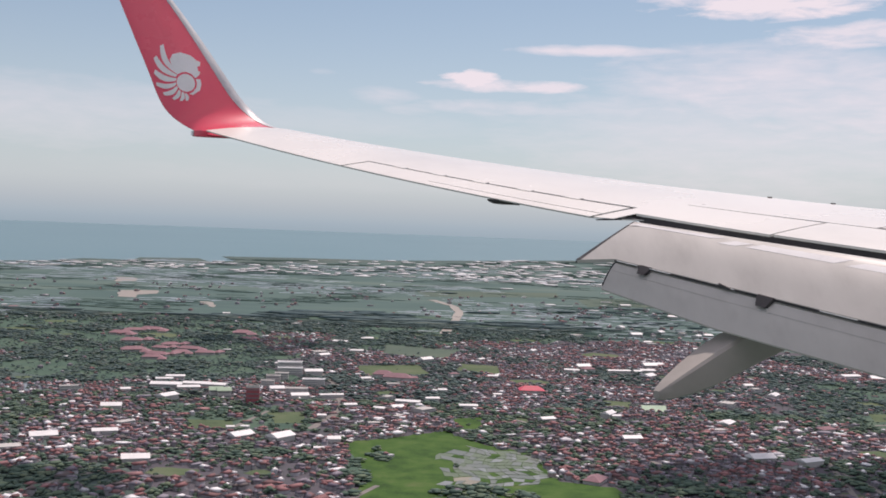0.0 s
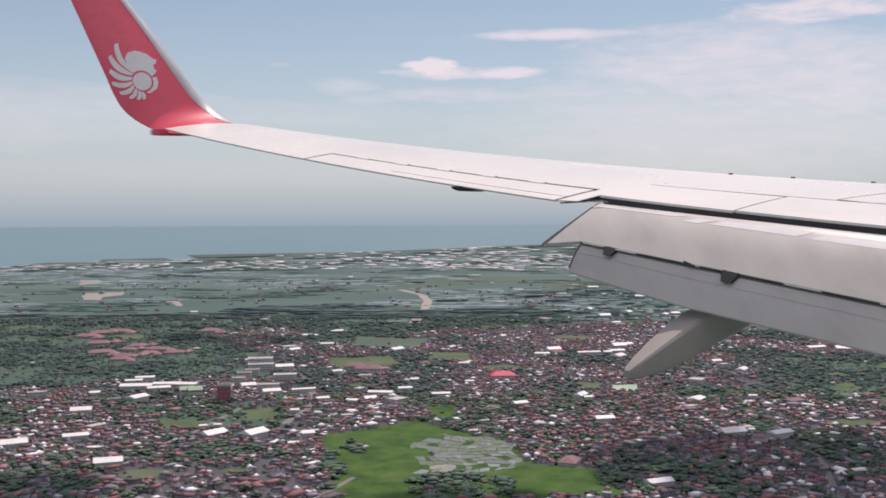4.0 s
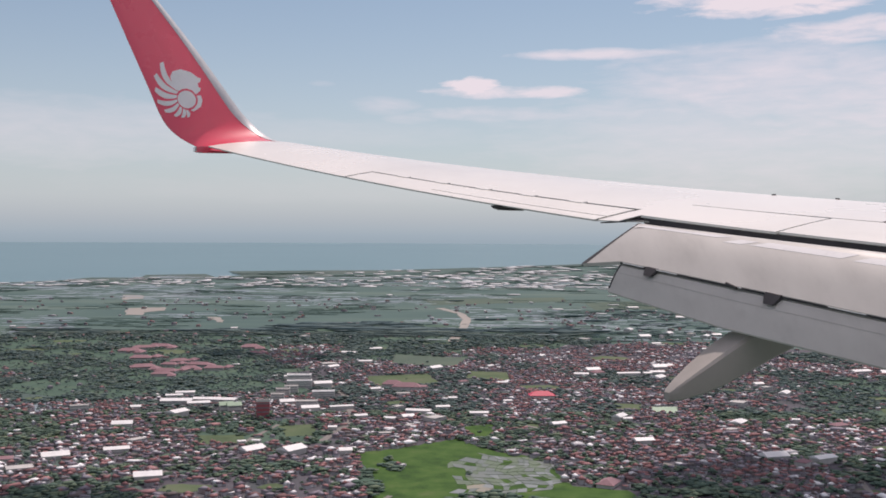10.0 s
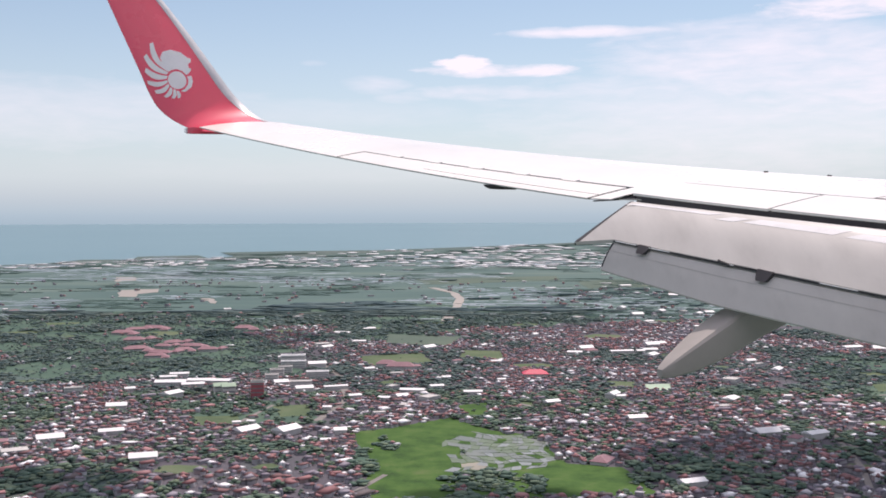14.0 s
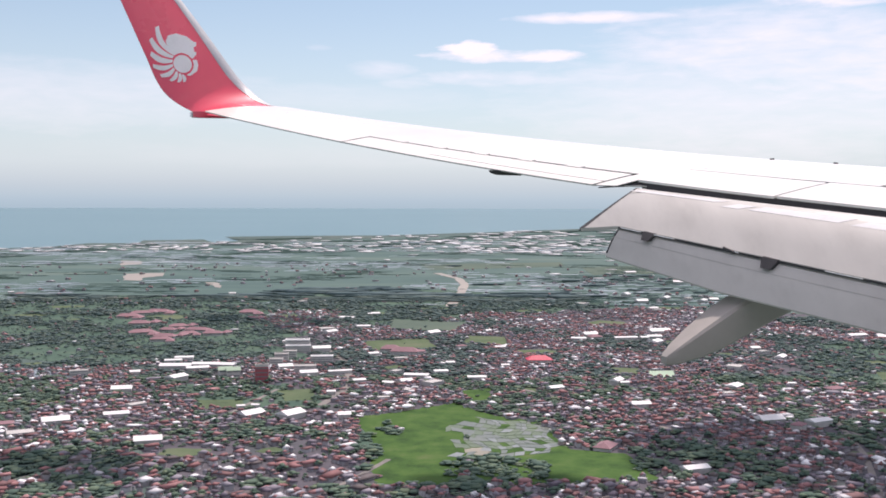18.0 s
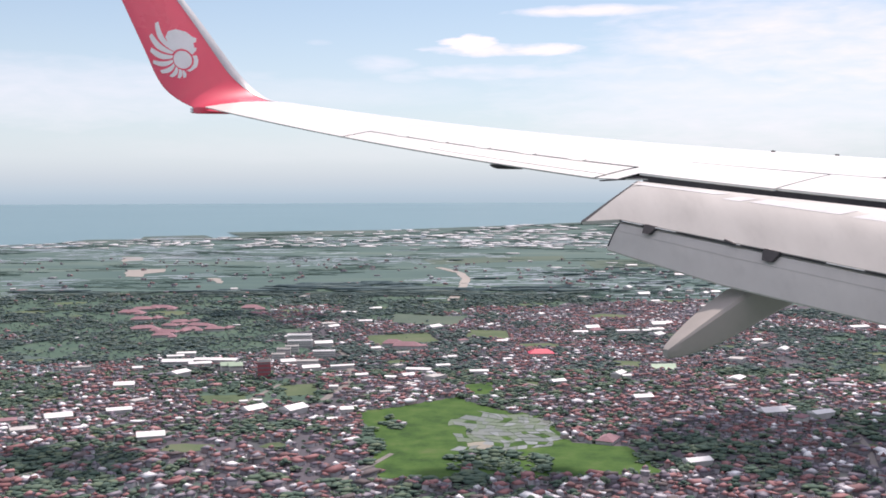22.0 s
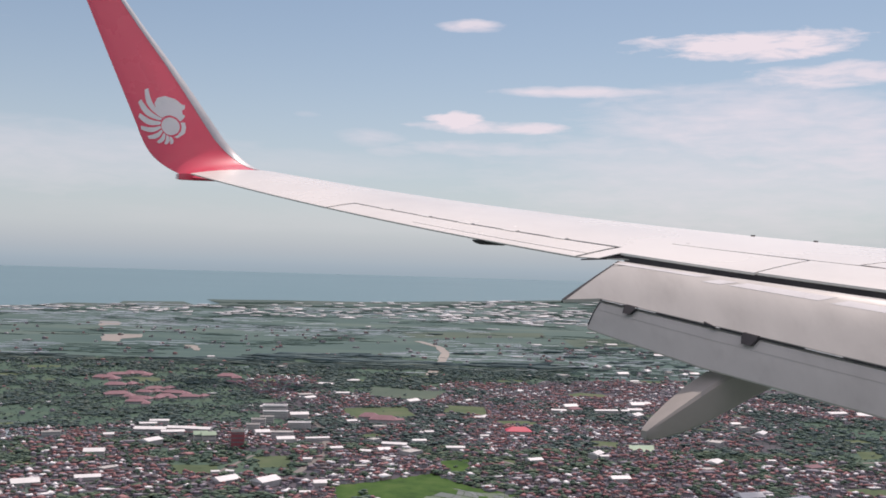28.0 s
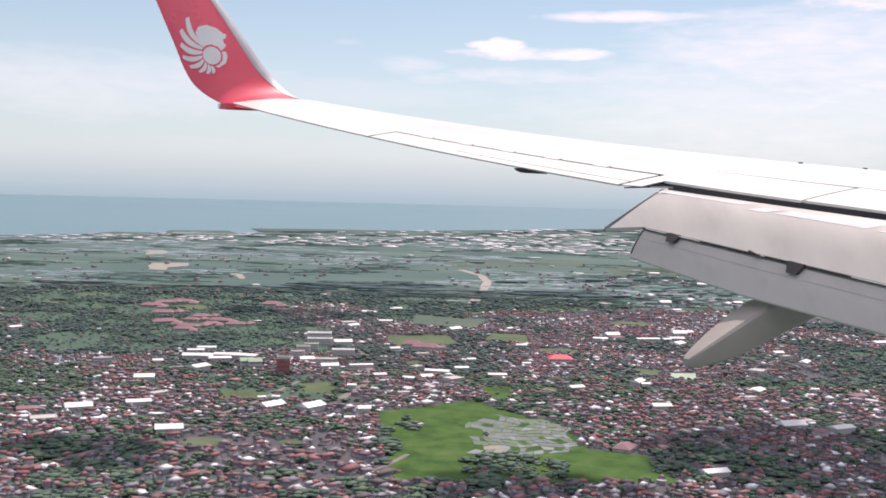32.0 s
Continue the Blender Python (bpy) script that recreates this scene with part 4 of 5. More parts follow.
def shares(px, py):
    mottled = wavy(px, py, 55, 3) + 0.6 * wavy(px, py, 16, 8) + 0.3 * wavy(px, py, 7, 18)
    far_x = px + 0.035 * py * wavy(px, py, 70, 51) + 0.012 * py * wavy(px, py, 17, 52)
    far_y = py + 0.045 * py * wavy(px, py, 80, 53) + 0.015 * py * wavy(px, py, 19, 54)
    green = np.clip((mottled - 0.18 + 0.22 * (px < 26 - 0.08 * py) + 0.46 * np.clip((py - 185) / 70, 0, 1)) * 1.5, 0.0, 1.0)
    house = 0.80 - 0.70 * green
    tree = 0.42 + 0.48 * green
    for poly, h, t in ZONES:
        m = inside(far_x, far_y, poly)
        house[m] = h
        tree[m] = t * np.clip(0.75 + 0.5 * wavy(px[m], py[m], 40, 11), 0.1, 1.2)
    for poly in OPEN:
        m = inside(px, py, poly)
        house[m] = 0.0
        tree[m] = 0.006
    for poly, h, t in CLUMPS:
        m = inside(px, py, poly)
        house[m], tree[m] = h, t
    for x, y, r in BLOCKS:
        m = (abs(px - x) < r) & (abs(py - y) < r)
        house[m] = 0.0
        tree[m] = np.minimum(tree[m], 0.05)
    return house, tree


# single larger buildings -------------------------------------------------
def long_roof(at, size, turn, wall_mat, roof_mat, label, category="building", name="warehouse", pitch=0.25, storeys=0, hip=0.0):
    """A hall or block: walls with plinth, eaves, a ridged roof, rows of dark windows."""
    w, d, h = size
    ob = thing(name, label, category, at=(at[0], at[1], 0))
    ob.rotation_euler = (0, 0, turn)
    base = [(-w / 2, -d / 2), (w / 2, -d / 2), (w / 2, d / 2), (-w / 2, d / 2)]
    v = [(x, y, z) for z in (0, h) for x, y in base]
    f = [(0, 1, 5, 4), (1, 2, 6, 5), (2, 3, 7, 6), (3, 0, 4, 7), (7, 6, 5, 4)]
    o = new("wall", mesh_of("wall", v, f, wall_mat))
    o.parent = ob
    e = 0.06 * d
    rise = pitch * d * 0.5
    k = hip * d * 0.5
    if pitch > 0:
        v = [(-w / 2 - e, -d / 2 - e, h), (w / 2 + e, -d / 2 - e, h), (w / 2 + e, d / 2 + e, h), (-w / 2 - e, d / 2 + e, h), (-w / 2 - e + k, 0, h + rise), (w / 2 + e - k, 0, h + rise)]
        v += [(x, y, z - 0.03 * d) for x, y, z in v[:4]]
        f = [(0, 1, 5, 4), (2, 3, 4, 5), (1, 2, 5), (3, 0, 4), (6, 7, 1, 0), (7, 8, 2, 1), (8, 9, 3, 2), (9, 6, 0, 3), (9, 8, 7, 6)]
    else:
        t = 0.12 * h
        v = [(x * 1.01, y * 1.01, z) for z in (h, h + t) for x, y in base] + [(x * 0.94, y * 0.94, z) for z in (h + t, h + 0.02) for x, y in base]
        f = [(0, 1, 5, 4), (1, 2, 6, 5), (2, 3, 7, 6), (3, 0, 4, 7), (4, 5, 9, 8), (5, 6, 10, 9), (6, 7, 11, 10), (7, 4, 8, 11), (8, 9, 13, 12), (9, 10, 14, 13), (10, 11, 15, 14), (11, 8, 12, 15), (12, 13, 14, 15)]
    o = new("roof", mesh_of("roof", v, f, roof_mat))
    o.parent = ob
    for s in range(storeys):
        z0 = h * (s + 0.5) / storeys
        z1 = h * (s + 0.75) / storeys
        for side in (-1, 1):
            y0 = side * (d / 2 + 0.01)
            v = [(-w * 0.45, y0, z0), (w * 0.45, y0, z0), (w * 0.45, y0, z1), (-w * 0.45, y0, z1)]
            v += [(x, y - side * 0.05, z) for x, y, z in v]
            o = new("window_band", mesh_of("window_band", v, [(0, 1, 2, 3), (4, 7, 6, 5), (0, 4, 5, 1), (1, 5, 6, 2), (2, 6, 7, 3), (3, 7, 4, 0)], GLASS_DARK))
            o.parent = ob
    BLOCKS.append((at[0], at[1], max(w, d) * 0.55))
    return ob


RED_CAMPUS = [((-108.0, 343.0), 9, 4), ((-106.7, 352.4), 8, 3.5), ((-101.7, 357.3), 10, 4), ((-98.3, 323.4), 8, 4), ((-90.9, 301.3), 9, 4), ((-81.5, 292.7), 8, 3.5), ((-81.1, 286.3), 7, 3), ((-83.9, 316.0), 7, 3.5),
              ((-75.8, 307.6), 9, 3.5), ((-69.4, 299.6), 7, 3), ((-76.4, 299.4), 6, 3), ((-84.7, 307.4), 6, 3), ((-69.8, 356.7), 8, 4.5), ((-65.3, 338.3), 5, 3)]
for k, (at, w, d) in enumerate(RED_CAMPUS):
    long_roof(at, (w * 0.8, d * 0.8, 0.8), 0.15 + 0.35 * math.sin(k * 2.1), CONCRETE, TERRACOTTA, "campus hall with red terracotta hipped roof among trees", "campus hall", "campus_hall", 0.5, 1, 1.0)
    long_roof((at[0] + w * 0.5, at[1] + d * (0.9 if k % 2 else -0.9)), (w * 0.5, d * 0.7, 0.7), 1.5 + 0.3 * math.sin(k * 3.3), CONCRETE, TERRACOTTA, "smaller campus hall with red terracotta roof among trees", "campus hall", "campus_hall", 0.5, 1, 1.0)
for k, (at, w, d, h) in enumerate([((-64.5, 240.4), 7, 3.4, 0.9), ((-58.7, 237.8), 5, 2.6, 0.8), ((-58.0, 242.8), 6, 2.8, 0.9), ((-53.5, 242.2), 5.5, 2.8, 0.9), ((-65.8, 253.2), 4.5, 2.2, 0.8), ((-67.3, 248.5), 4, 2, 0.8)]):
    long_roof(at, (w, d, h), 0.1 + 0.2 * math.sin(k * 1.7), CONCRETE, ZINC_ONE, "long white-roofed market hall", "market hall", "market_hall", 0.22)
long_roof((-40.7, 222.0), (2.8, 2.2, 3.6), 0.15, BRICKRED, CONCRETE, "red-faced tower block with pale flat roof", "tower block", "tower_block", 0, 4)
for at, w, d, h in (((-40.6, 274.5), 6.5, 3.0, 2.2), ((-39.4, 267.2), 6.5, 2.2, 1.7), ((-40.1, 257.7), 3.4, 2.4, 1.7), ((-41.2, 251.4), 3.4, 2.4, 1.9), ((-41.5, 245.3), 3.2, 2.2, 1.6), ((-33.1, 235.5), 5, 2.8, 1.6), ((-31.1, 250.8), 5.5, 2.4, 1.5)):
    long_roof(at, (w, d, h), 0.12, CONCRETE, ZINC_ONE if w > 5.2 else CONCRETE, "pale concrete office block with window bands", "office block", "office_block", 0, 3)
for at, w, d in (((-50.2, 228.6), 3, 2.2), ((-48.3, 228.1), 3, 2.2)):
    long_roof(at, (w, d, 1.8), 0.3, CONCRETE, PITCH, "block with pale green pitched roof", "office block", "office_block", 0.6, 2)
long_roof((22.6, 251.3), (6.0, 3.2, 0.9), 0.05, CONCRETE, PINK, "hall with bright crimson hipped roof", "hall", "assembly_hall", 0.6, 0, 1.0)
for at, w, d in (((-11.1, 263.2), 7, 3.2), ((-15.0, 267.6), 5, 3)):
    long_roof(at, (w, d, 1.1), -0.1, CONCRETE, TERRACOTTA, "low hall with orange-red tiled roof", "hall", "assembly_hall", 0.6, 0, 1.0)
SHEDS = [((6.5, 226.8), 6, 2.2), ((0.6, 247.4), 3, 2), ((-7.0, 229.3), 8, 2.6), ((-19.5, 222.4), 4, 2.2), ((-12.8, 219.5), 3.6, 2.2), ((-24.9, 234.2), 8, 1.8), ((37.6, 292.1), 6, 2.6), ((60.3, 297.4), 6, 3), ((51.4, 294.2), 10, 2.2),
         ((76.0, 295.1), 12, 2.2), ((121.1, 302.2), 9, 3.5), ((129.0, 299.7), 7, 5), ((66.2, 312.6), 5, 3.5), ((14.2, 274.2), 4, 2), ((-24.0, 208.8), 2.6, 1.8), ((13.8, 243.7), 3, 1.6), ((115.4, 500.1), 14, 5)]
OUTER_SHEDS = [
         ((130.4, 425.1), 10, 5), ((132.5, 413.6), 8, 4), ((101.0, 567.3), 9, 4), ((142.5, 304.0), 6, 3), ((146.7, 287.3), 4, 3), ((-20.8, 178.3), 2.6, 1.6), ((-36.9, 194.5), 2.2, 1.4), ((-39.6, 193.6), 2.2, 1.4),
         ((-33.8, 341.9), 7, 3), ((-26.0, 354.3), 6, 3), ((-44.2, 283.1), 5, 2), ((-26.4, 318.5), 6, 2.4), ((38.4, 220.9), 3, 1.8), ((74.7, 220.7), 2.6, 1.4)]
for k, (at, w, d) in enumerate(SHEDS + OUTER_SHEDS):
    long_roof(at, (w * 0.68, d * 0.85, 0.75), 0.08 + 0.3 * math.sin(k * 2.7), CONCRETE, ZINC_ONE, "warehouse with bright white sheet-metal roof", "warehouse", "warehouse", 0.25)


big_rng = random.Random(41)
placed = 0
while placed < 90:
    y = math.sqrt(big_rng.uniform(135 ** 2, 430 ** 2))
    x = big_rng.uniform(-0.46, 0.46) * y
    spot = np.array([x]), np.array([y])
    if any(inside(*spot, poly)[0] for poly in OPEN) or any(inside(*spot, z[0])[0] for z in ZONES if z[2] > 0.5):
        continue
    w = big_rng.uniform(2.2, 4.6)
    kind = big_rng.random()
    mat, label = ((ZINC_ONE, "large workshop with bright white metal roof") if kind < 0.55 else (TERRACOTTA, "large house with red tiled hipped roof") if kind < 0.8 else (CONCRETE, "flat-roofed concrete shop house"))
    long_roof((x, y), (w, w * big_rng.uniform(0.45, 0.8), big_rng.uniform(0.6, 1.2)), big_rng.choice((0.35, 0.95)) + big_rng.uniform(-0.15, 0.15), CONCRETE, mat, label, "building",
              "workshop" if kind < 0.55 else "large_house" if kind < 0.8 else "shop_house", 0.0 if kind >= 0.8 else big_rng.uniform(0.25, 0.5), 2 if kind >= 0.8 else 0, 0.0 if kind < 0.55 else 1.0)
    placed += 1

# broken cumulus overhead, whose shade lies on the town
CLOUD = material("cloud_white", [(0.0, (0.80, 0.80, 0.80)), (1.0, (0.86, 0.86, 0.86))], 0.02, 1.0, spec=0.0)
puff_rng = random.Random(17)
for cx, cy, rx, ry, n in ((70, 160, 42, 25, 150), (-58, 150, 12, 7, 12), (8, 140, 16, 6, 16), (-60, 330, 30, 16, 16)):
    verts, faces = [], []
    for k in range(n):
        a, q = puff_rng.uniform(0, 2 * math.pi), math.sqrt(puff_rng.random())
        bm = bmesh.new()
        bmesh.ops.create_icosphere(bm, subdivisions=2, radius=1.0)
        size = puff_rng.uniform(2.5, 7.0) * (1.15 - 0.5 * q)
        c0 = Vector((rx * q * math.cos(a), ry * q * math.sin(a), puff_rng.uniform(0, 5) * (1 - q)))
        b = len(verts)
        for v in bm.verts:
            p = v.co * size * (1 + 0.35 * noise.noise(v.co * 1.7 + Vector((k * 3.1, 0, 0))))
            verts.append(tuple(c0 + Vector((p.x, p.y, p.z * 0.55))))
        faces += [tuple(b + v.index for v in f.verts) for f in bm.faces]
        bm.free()
    rise = 300.0
    ob = new("cumulus_cloud", mesh_of("cumulus_cloud", verts, faces, CLOUD, smooth=True))
    ob.location = Vector((cx, cy, 0)) + SUN_WAY * (rise / SUN_WAY.z)
    tagged(ob, "white broken cumulus cloud high over the town", "cloud", kind="stuff")


# many alike things, made as arrays ----------------------------------------
def bulk(name, unit_v, unit_f, slots, mats, place, label, category, smooth=False):
    """One joined object out of many small copies. place: rows of x, y, turn, sx, sy, sz."""
    unit_v = np.array(unit_v, float)
    p = np.array(place, float)
    n, m = len(p), len(unit_v)
    c, s = np.cos(p[:, 2])[:, None], np.sin(p[:, 2])[:, None]
    ux, uy, uz = unit_v[:, 0][None] * p[:, 3:4], unit_v[:, 1][None] * p[:, 4:5], unit_v[:, 2][None] * p[:, 5:6]
    co = np.empty((n, m, 3))
    co[:, :, 0] = p[:, 0:1] + ux * c - uy * s
    co[:, :, 1] = p[:, 1:2] + ux * s + uy * c
    co[:, :, 2] = uz
    me = bpy.data.meshes.new(name)
    lens = np.array([len(f) for f in unit_f])
    idx = np.concatenate([np.array(f) for f in unit_f])
    loops = (idx[None] + (np.arange(n) * m)[:, None]).ravel()
    total = np.tile(lens, n)
    me.vertices.add(n * m)
    me.vertices.foreach_set("co", co.ravel())
    me.loops.add(len(loops))
    me.loops.foreach_set("vertex_index", loops.astype(np.int32))
    me.polygons.add(len(total))
    me.polygons.foreach_set("loop_start", np.concatenate(([0], np.cumsum(total)[:-1])).astype(np.int32))
    for mt in mats:
        me.materials.append(mt)
    me.polygons.foreach_set("material_index", np.tile(np.array(slots), n).astype(np.int32))
    if smooth:
        me.polygons.foreach_set("use_smooth", np.ones(len(total), bool))
    me.update(calc_edges=True)
    me.validate()
    return tagged(new(name, me), label, category, kind="stuff")


def roof_unit(ridge, rise):
    v = [(-0.58, -0.58, 0.97), (0.58, -0.58, 0.97), (0.58, 0.58, 0.97), (-0.58, 0.58, 0.97), (-ridge, 0, 1 + rise), (ridge, 0, 1 + rise)]
    f = [(0, 1, 5, 4), (2, 3, 4, 5), (1, 2, 5), (3, 0, 4), (3, 2, 1, 0)]
    return v, f


WALL_V = [(x, y, z) for z in (0, 1) for x, y in ((-0.5, -0.5), (0.5, -0.5), (0.5, 0.5), (-0.5, 0.5))]
WALL_F = [(0, 1, 5, 4), (1, 2, 6, 5), (2, 3, 7, 6), (3, 0, 4, 7)]
# plans of small houses: label, and blocks of x, y, width, depth, height, ridge, rise, whether turned across
PLANS = [
    ("gabled", [(0.0, 0.0, 1.0, 0.9, 1.0, 0.58, 0.5, False)]),
    ("hipped", [(0.0, 0.0, 1.0, 1.0, 1.0, 0.16, 0.6, False)]),
    ("low-pitched", [(0.0, 0.0, 1.0, 0.8, 0.9, 0.57, 0.16, False), (0.52, -0.26, 0.40, 0.45, 0.7, 0.57, 0.10, True)]),
    ("cross-gabled", [(-0.10, 0.05, 0.75, 0.85, 1.0, 0.50, 0.55, False), (0.34, -0.22, 0.50, 0.66, 0.85, 0.57, 0.5, True)]),
    ("double hipped", [(-0.18, 0.16, 0.66, 0.66, 1.15, 0.12, 0.62, False), (0.26, -0.20, 0.58, 0.60, 0.8, 0.12, 0.6, False)]),
    ("stepped shed", [(-0.2, 0.0, 0.62, 0.95, 0.8, 0.57, 0.14, True), (0.34, 0.1, 0.42, 0.70, 1.2, 0.3, 0.4, False)]),
]


def plan_meshes(blocks):
    """Walls and roofs of a house plan, each as points and faces."""
    out = []
    for pieces in ((WALL_V, WALL_F), None):
        verts, faces = [], []
        for x, y, w, d, h, ridge, rise, across in blocks:
            v, f = pieces or roof_unit(ridge, rise)
            b = len(verts)
            verts += [((x + (-q if across else p) * w), (y + (p if across else q) * d), r * h) for p, q, r in v]
            faces += [tuple(b + i for i in face) for face in f]
        out.append((verts, faces))
    return out


def crown_unit(seed, level, lobes):
    """A lumpy crown of several clumps."""
    r = random.Random(seed)
    verts, faces = [], []
    for k in range(lobes):
        bm = bmesh.new()
        bmesh.ops.create_icosphere(bm, subdivisions=level, radius=1.0)
        if lobes == 1:
            cx, cy, cz, rad = 0, 0, 0.52, 0.5
        else:
            a = 2 * math.pi * k / (lobes - 1) + r.uniform(-0.4, 0.4)
            d = 0.0 if k == 0 else r.uniform(0.22, 0.36)
            cx, cy, cz, rad = d * math.cos(a), d * math.sin(a), (0.72 if k == 0 else r.uniform(0.42, 0.66)), r.uniform(0.22, 0.34)
        b = len(verts)
        for vtx in bm.verts:
            q = 1 + r.uniform(-0.28, 0.22)
            verts.append((cx + vtx.co.x * rad * q, cy + vtx.co.y * rad * q, max(0.02, cz + vtx.co.z * rad * q * 0.85)))
        faces += [tuple(b + vv.index for vv in f.verts) for f in bm.faces]
        bm.free()
    return verts, faces


# street grids: every district has its own direction
dist_rng = np.random.RandomState(12)
SEEDS = np.column_stack([dist_rng.uniform(-420, 420, 90), dist_rng.uniform(100, 800, 90)])
TURNS = dist_rng.uniform(0.1, 1.5, 90)
LOOSE = np.where(dist_rng.rand(90) < 0.4, 0.08, 0.32)
houses, trees = [], []
cells = np.random.RandomState(21)


def fill(y0, y1, pitch, size):
    for k in range(len(SEEDS)):
        c, s = math.cos(TURNS[k]), math.sin(TURNS[k])
        reach = 130.0
        iu = np.arange(-int(reach / pitch), int(reach / pitch) + 1)
        gu, gv = np.meshgrid(iu, iu)
        gu, gv = gu.ravel(), gv.ravel()
        street = (gv % 4 == 0) | (gu % 17 == 0)
        u, v = gu * pitch, gv * pitch * 0.92
        px, py = SEEDS[k, 0] + u * c - v * s, SEEDS[k, 1] + u * s + v * c
        keep = (py > y0) & (py <= y1) & (abs(px) < 0.52 * py + 12)
        px, py, street = px[keep], py[keep], street[keep]
        if not len(px):
            continue
        d2 = (px[:, None] - SEEDS[None, :, 0]) ** 2 + (py[:, None] - SEEDS[None, :, 1]) ** 2
        near = d2.argmin(1) == k
        px, py, street = px[near], py[near], street[near]
        h, t = shares(px, py)
        roll = cells.rand(len(px))
        is_h = (roll < h) & ~street
        is_t = ~is_h & (cells.rand(len(px)) < np.where(street & (t < 0.5), t * 0.75, np.minimum(1.0, t / np.maximum(1 - h, 0.1))))
        n = is_h.sum()
        w = size * cells.uniform(0.55, 1.15, n) * np.where(cells.rand(n) < 0.07, 1.6, 1.0)
        stray = 0.12 + LOOSE[k]
        houses.append(np.column_stack([px[is_h] + cells.uniform(-stray, stray, n) * pitch, py[is_h] + cells.uniform(-stray, stray, n) * pitch,
                                       TURNS[k] + cells.normal(0, LOOSE[k], n) + np.where(cells.rand(n) < 0.35, math.pi / 2, 0), w, w * cells.uniform(0.72, 1.0, n), size * cells.uniform(0.24, 0.44, n)]))
        n = is_t.sum()
        thick = t[is_t] > 0.5
        w = pitch * (0.4 + 1.1 * cells.rand(n) ** 2) * np.where(thick, 1.6 if y0 < 180 else 1.9, 1.0)
        trees.append(np.column_stack([px[is_t] + cells.uniform(-0.4, 0.4, n) * pitch, py[is_t] + cells.uniform(-0.4, 0.4, n) * pitch, cells.uniform(0, 6.28, n), w, w, w * cells.uniform(0.55, 0.95, n) * np.where(thick, 0.34, 0.8 if y0 < 180 else 0.6)]))
        if y0 >= 400:
            trees[-1][:, 2] *= 0.04
            trees[-1][:, 3] *= 2.6
            trees[-1][:, 5] *= 0.6


fill(104, 165, 1.58, 1.74)
fill(165, 225, 1.40, 1.48)
fill(225, 330, 1.26, 1.28)
fill(330, 400, 1.75, 1.45)
fill(400, 640, 2.6, 1.9)
houses, trees = np.vstack(houses), np.vstack(trees)

# belts of canopy and scattered scrub further off
far = np.random.RandomState(33)
fx, fy = far.uniform(-0.52, 0.52, 26000), np.sqrt(far.uniform(385 ** 2, 1500 ** 2, 26000))
fx = fx * fy
clump = wavy(fx, fy, 130, 44) + 0.7 * wavy(fx, fy * 2.2, 60, 45)
belt = inside(fx, fy, ZONES[4][0]) | inside(fx, fy, ZONES[2][0])
keep = (clump > 0.45) | (inside(fx, fy, ZONES[1][0]) & (far.rand(26000) < 0.3)) | (belt & (fy < 800) & (far.rand(26000) < 0.3))
coast_y = np.interp(fx, [p[0] for p in coast], [p[1] for p in coast])
keep &= fy < coast_y - 70
for a, b in zip(RIVER, RIVER[1:]):
    for q in (0.0, 0.25, 0.5, 0.75):
        x, y = a[0] + (b[0] - a[0]) * q, a[1] + (b[1] - a[1]) * q
        keep &= (abs(fx - x) > 26) | (fy > y + 14) | (fy < y - 26)
size = far.uniform(2.2, 5.0, 26000) * np.clip(fy / 800, 0.8, 2.0)
far_trees = np.column_stack([fx, fy, far.normal(0.1, 0.12, 26000), size * 5.0, size * 1.5, size * 0.05])[keep]

# near houses stand as things of their own, the rest is joined
order = np.argsort(houses[:, 1])
single = houses[order[:300]]
rest = houses[order[300:]]
style = far.randint(0, len(PLANS), len(rest))
for k, (shape, blocks) in enumerate(PLANS):
    (wv, wf), (rv, rf) = plan_meshes(blocks)
    bulk("town_houses", wv + rv, wf + [tuple(len(wv) + i for i in f) for f in rf], [0] * len(wf) + [1] * len(rf), [WALLS, ROOFS], rest[style == k], "dense small town houses with %s roofs" % shape, "houses")

trees = trees[np.argsort(trees[:, 1])]
tree_units = []
for k in range(3):
    cv, cf = crown_unit(90 + k, 1, 6)
    bm = bmesh.new()
    bmesh.ops.create_cone(bm, segments=7, radius1=0.06, radius2=0.035, depth=0.6, cap_ends=True, matrix=Matrix.Translation((0, 0, 0.3)))
    trunk_me = bpy.data.meshes.new("trunk")
    bm.to_mesh(trunk_me)
    bm.free()
    trunk_me.materials.append(BARK)
    tree_units.append((mesh_of("crown", cv, cf, LEAF), trunk_me))
for k, (x, y, turn, sx, sy, sz) in enumerate(trees[:280]):
    ob = thing("tree", "dark green tropical tree with a lumpy crown beside houses", "tree", "trees in the near streets", at=(x, y, 0))
    ob.rotation_euler = (0, 0, turn)
    for nm, me in zip(("crown", "trunk"), tree_units[k % 3]):
        o = new(nm, me)
        o.parent = ob
        o.scale = (sx, sy, sz)
trees = trees[280:]
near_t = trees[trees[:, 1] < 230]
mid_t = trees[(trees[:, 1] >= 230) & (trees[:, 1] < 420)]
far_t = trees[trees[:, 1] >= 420]
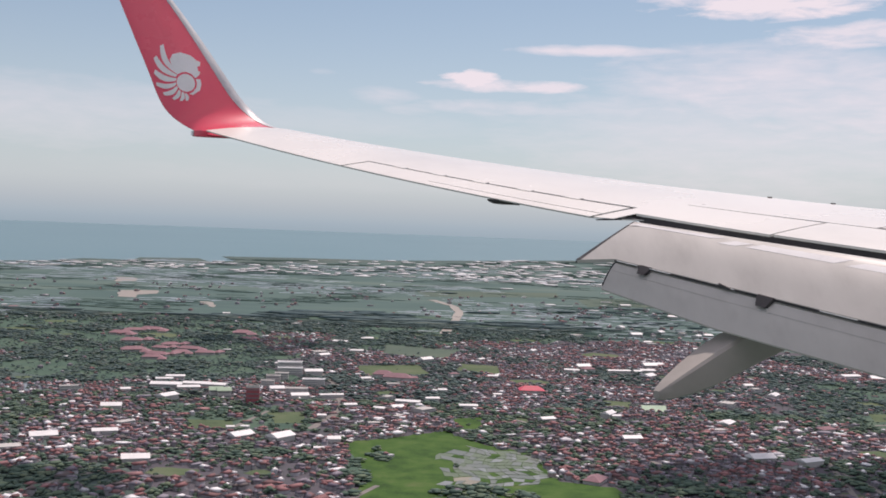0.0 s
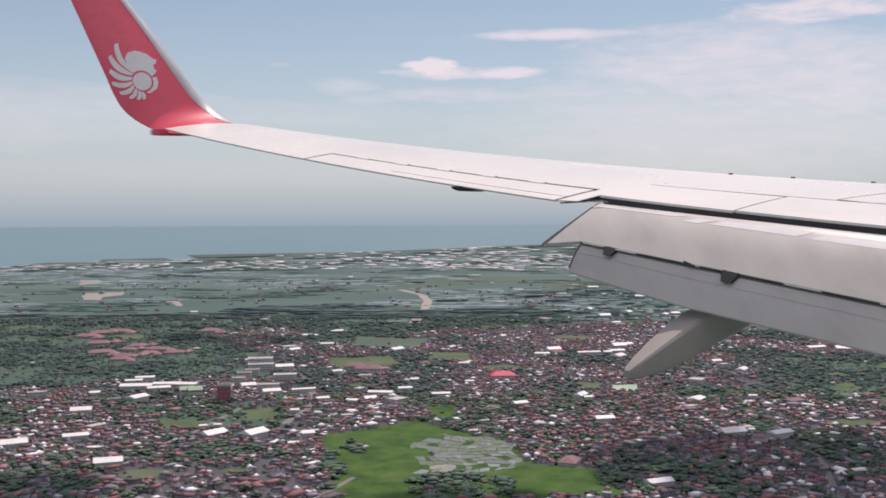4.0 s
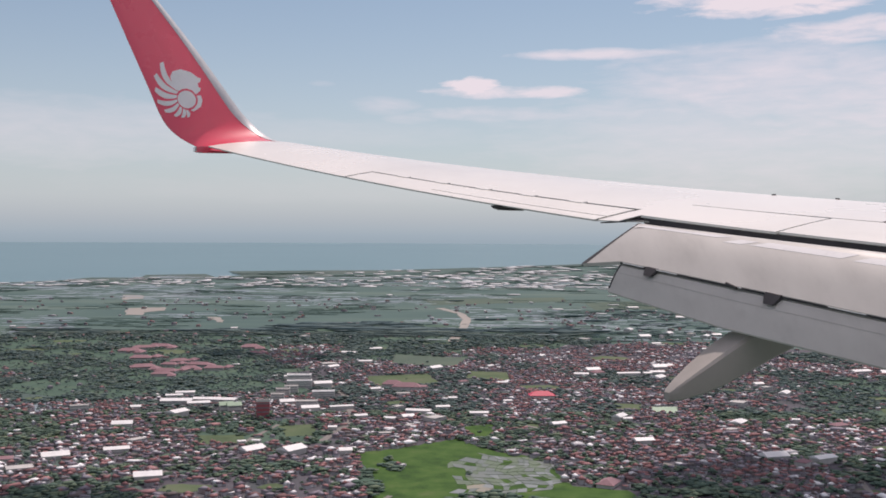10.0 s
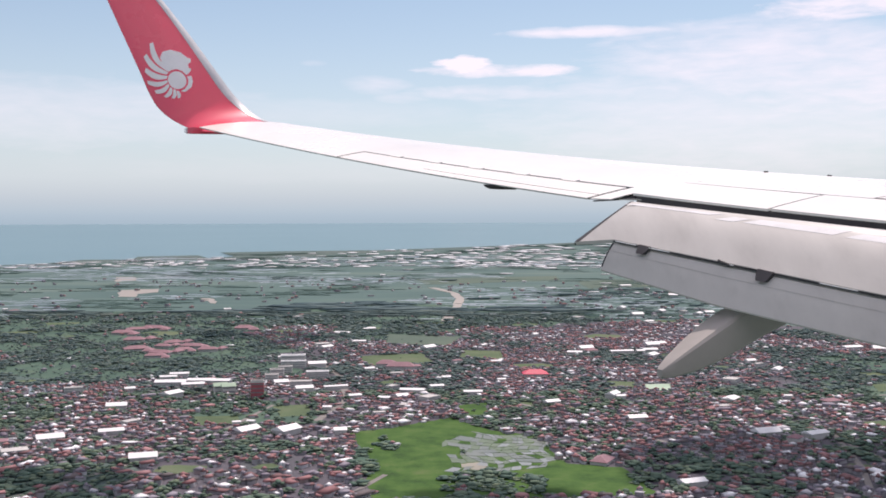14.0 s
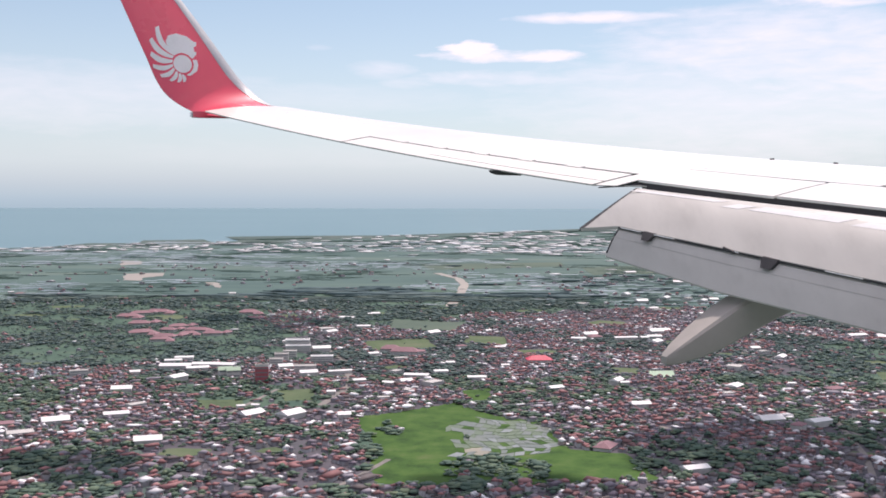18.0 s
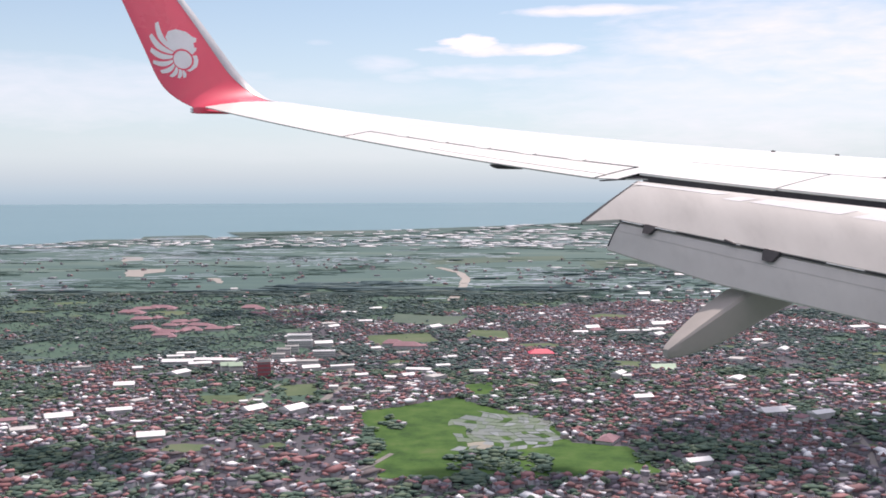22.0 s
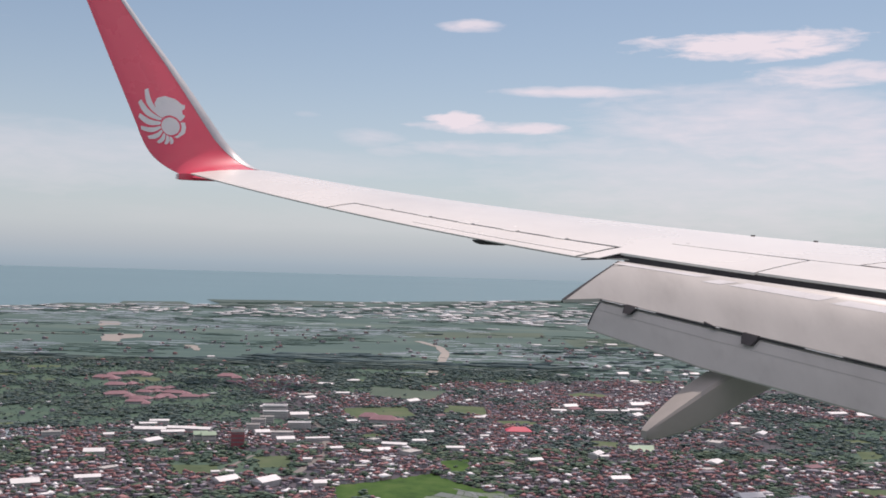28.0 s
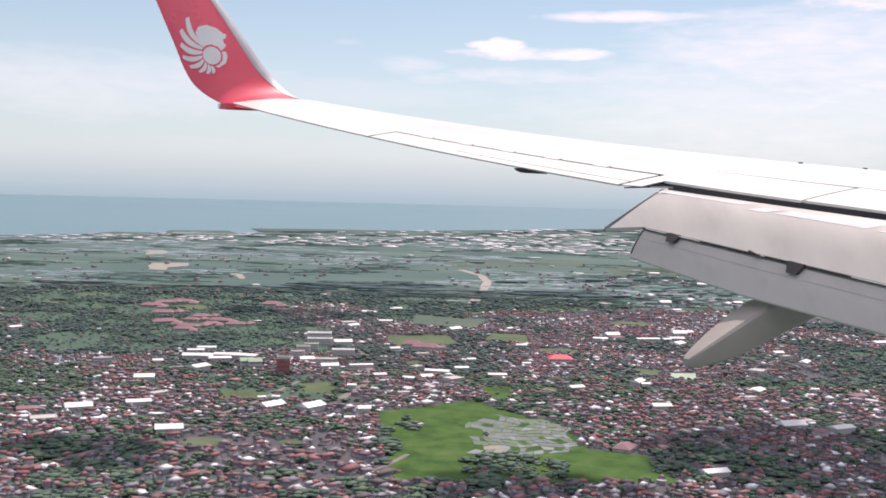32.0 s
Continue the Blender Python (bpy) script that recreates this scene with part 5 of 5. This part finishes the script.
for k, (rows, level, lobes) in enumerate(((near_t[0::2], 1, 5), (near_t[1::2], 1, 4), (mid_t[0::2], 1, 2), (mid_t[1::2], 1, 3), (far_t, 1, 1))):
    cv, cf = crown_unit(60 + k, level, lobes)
    # mid and far crowns take the leaf colours that include haze
    bulk("tree_crowns", cv, cf, [0] * len(cf), [(LEAF, LEAF, HAZE_LEAF_MID, HAZE_LEAF_MID, HAZE_LEAF_FAR)[k]], rows, "dark green tropical trees between the houses", "trees")
cv, cf = crown_unit(77, 1, 2)
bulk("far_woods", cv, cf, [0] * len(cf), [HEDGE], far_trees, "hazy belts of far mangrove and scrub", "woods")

# industrial halls by the coast
works = np.random.RandomState(8)
rows = []
for cx, cy, sx, sy, n in ((70, 1000, 95, 210, 190), (20, 840, 120, 40, 50), (-230, 850, 130, 40, 70), (-310, 800, 80, 30, 40), (180, 900, 120, 120, 60), (-60, 950, 230, 70, 60), (150, 520, 70, 46, 26), (240, 800, 130, 120, 60)):
    x = cx + sx * works.randn(n)
    y = cy + sy * np.clip(works.randn(n), -1.0, 1.8)
    far_off = np.clip(y / 800, 0.6, 1.6)
    rows.append(np.column_stack([x, y, 0.1 + 0.08 * works.randn(n), works.uniform(2.5, 9.0, n) * far_off, works.uniform(5.0, 16.0, n) * far_off ** 2, works.uniform(0.3, 0.55, n) * far_off]))
rows = np.vstack(rows)
rows = rows[rows[:, 1] < np.interp(rows[:, 0], [p[0] for p in coast], [p[1] for p in coast]) - 10]
rv, rf = roof_unit(0.58, 0.5)
bulk("factory_halls", WALL_V + rv, WALL_F + [tuple(8 + i for i in f) for f in rf], [0] * 4 + [1] * 5, [WALLS, ZINC], rows, "rows of white-roofed factory halls near the coast", "factories")

# single near houses with walls and roof
units = []
for shape, blocks in PLANS:
    (wv, wf), (rv, rf) = plan_meshes(blocks)
    units.append((mesh_of("wall", wv, wf, WALL_ONE), mesh_of("roof", rv, rf, ROOF_ONE), shape))
for k, (x, y, turn, sx, sy, sz) in enumerate(single):
    wall_me, roof_me, shape = units[(k * 7) % len(units)]
    ob = thing("house", "small rendered house with %s roof in a dense street" % shape, "house", "houses in the near streets", at=(x, y, 0))
    ob.rotation_euler = (0, 0, turn)
    for nm, me in (("wall", wall_me), ("roof", roof_me)):
        o = new(nm, me)
        o.parent = ob
        o.scale = (sx, sy, sz)
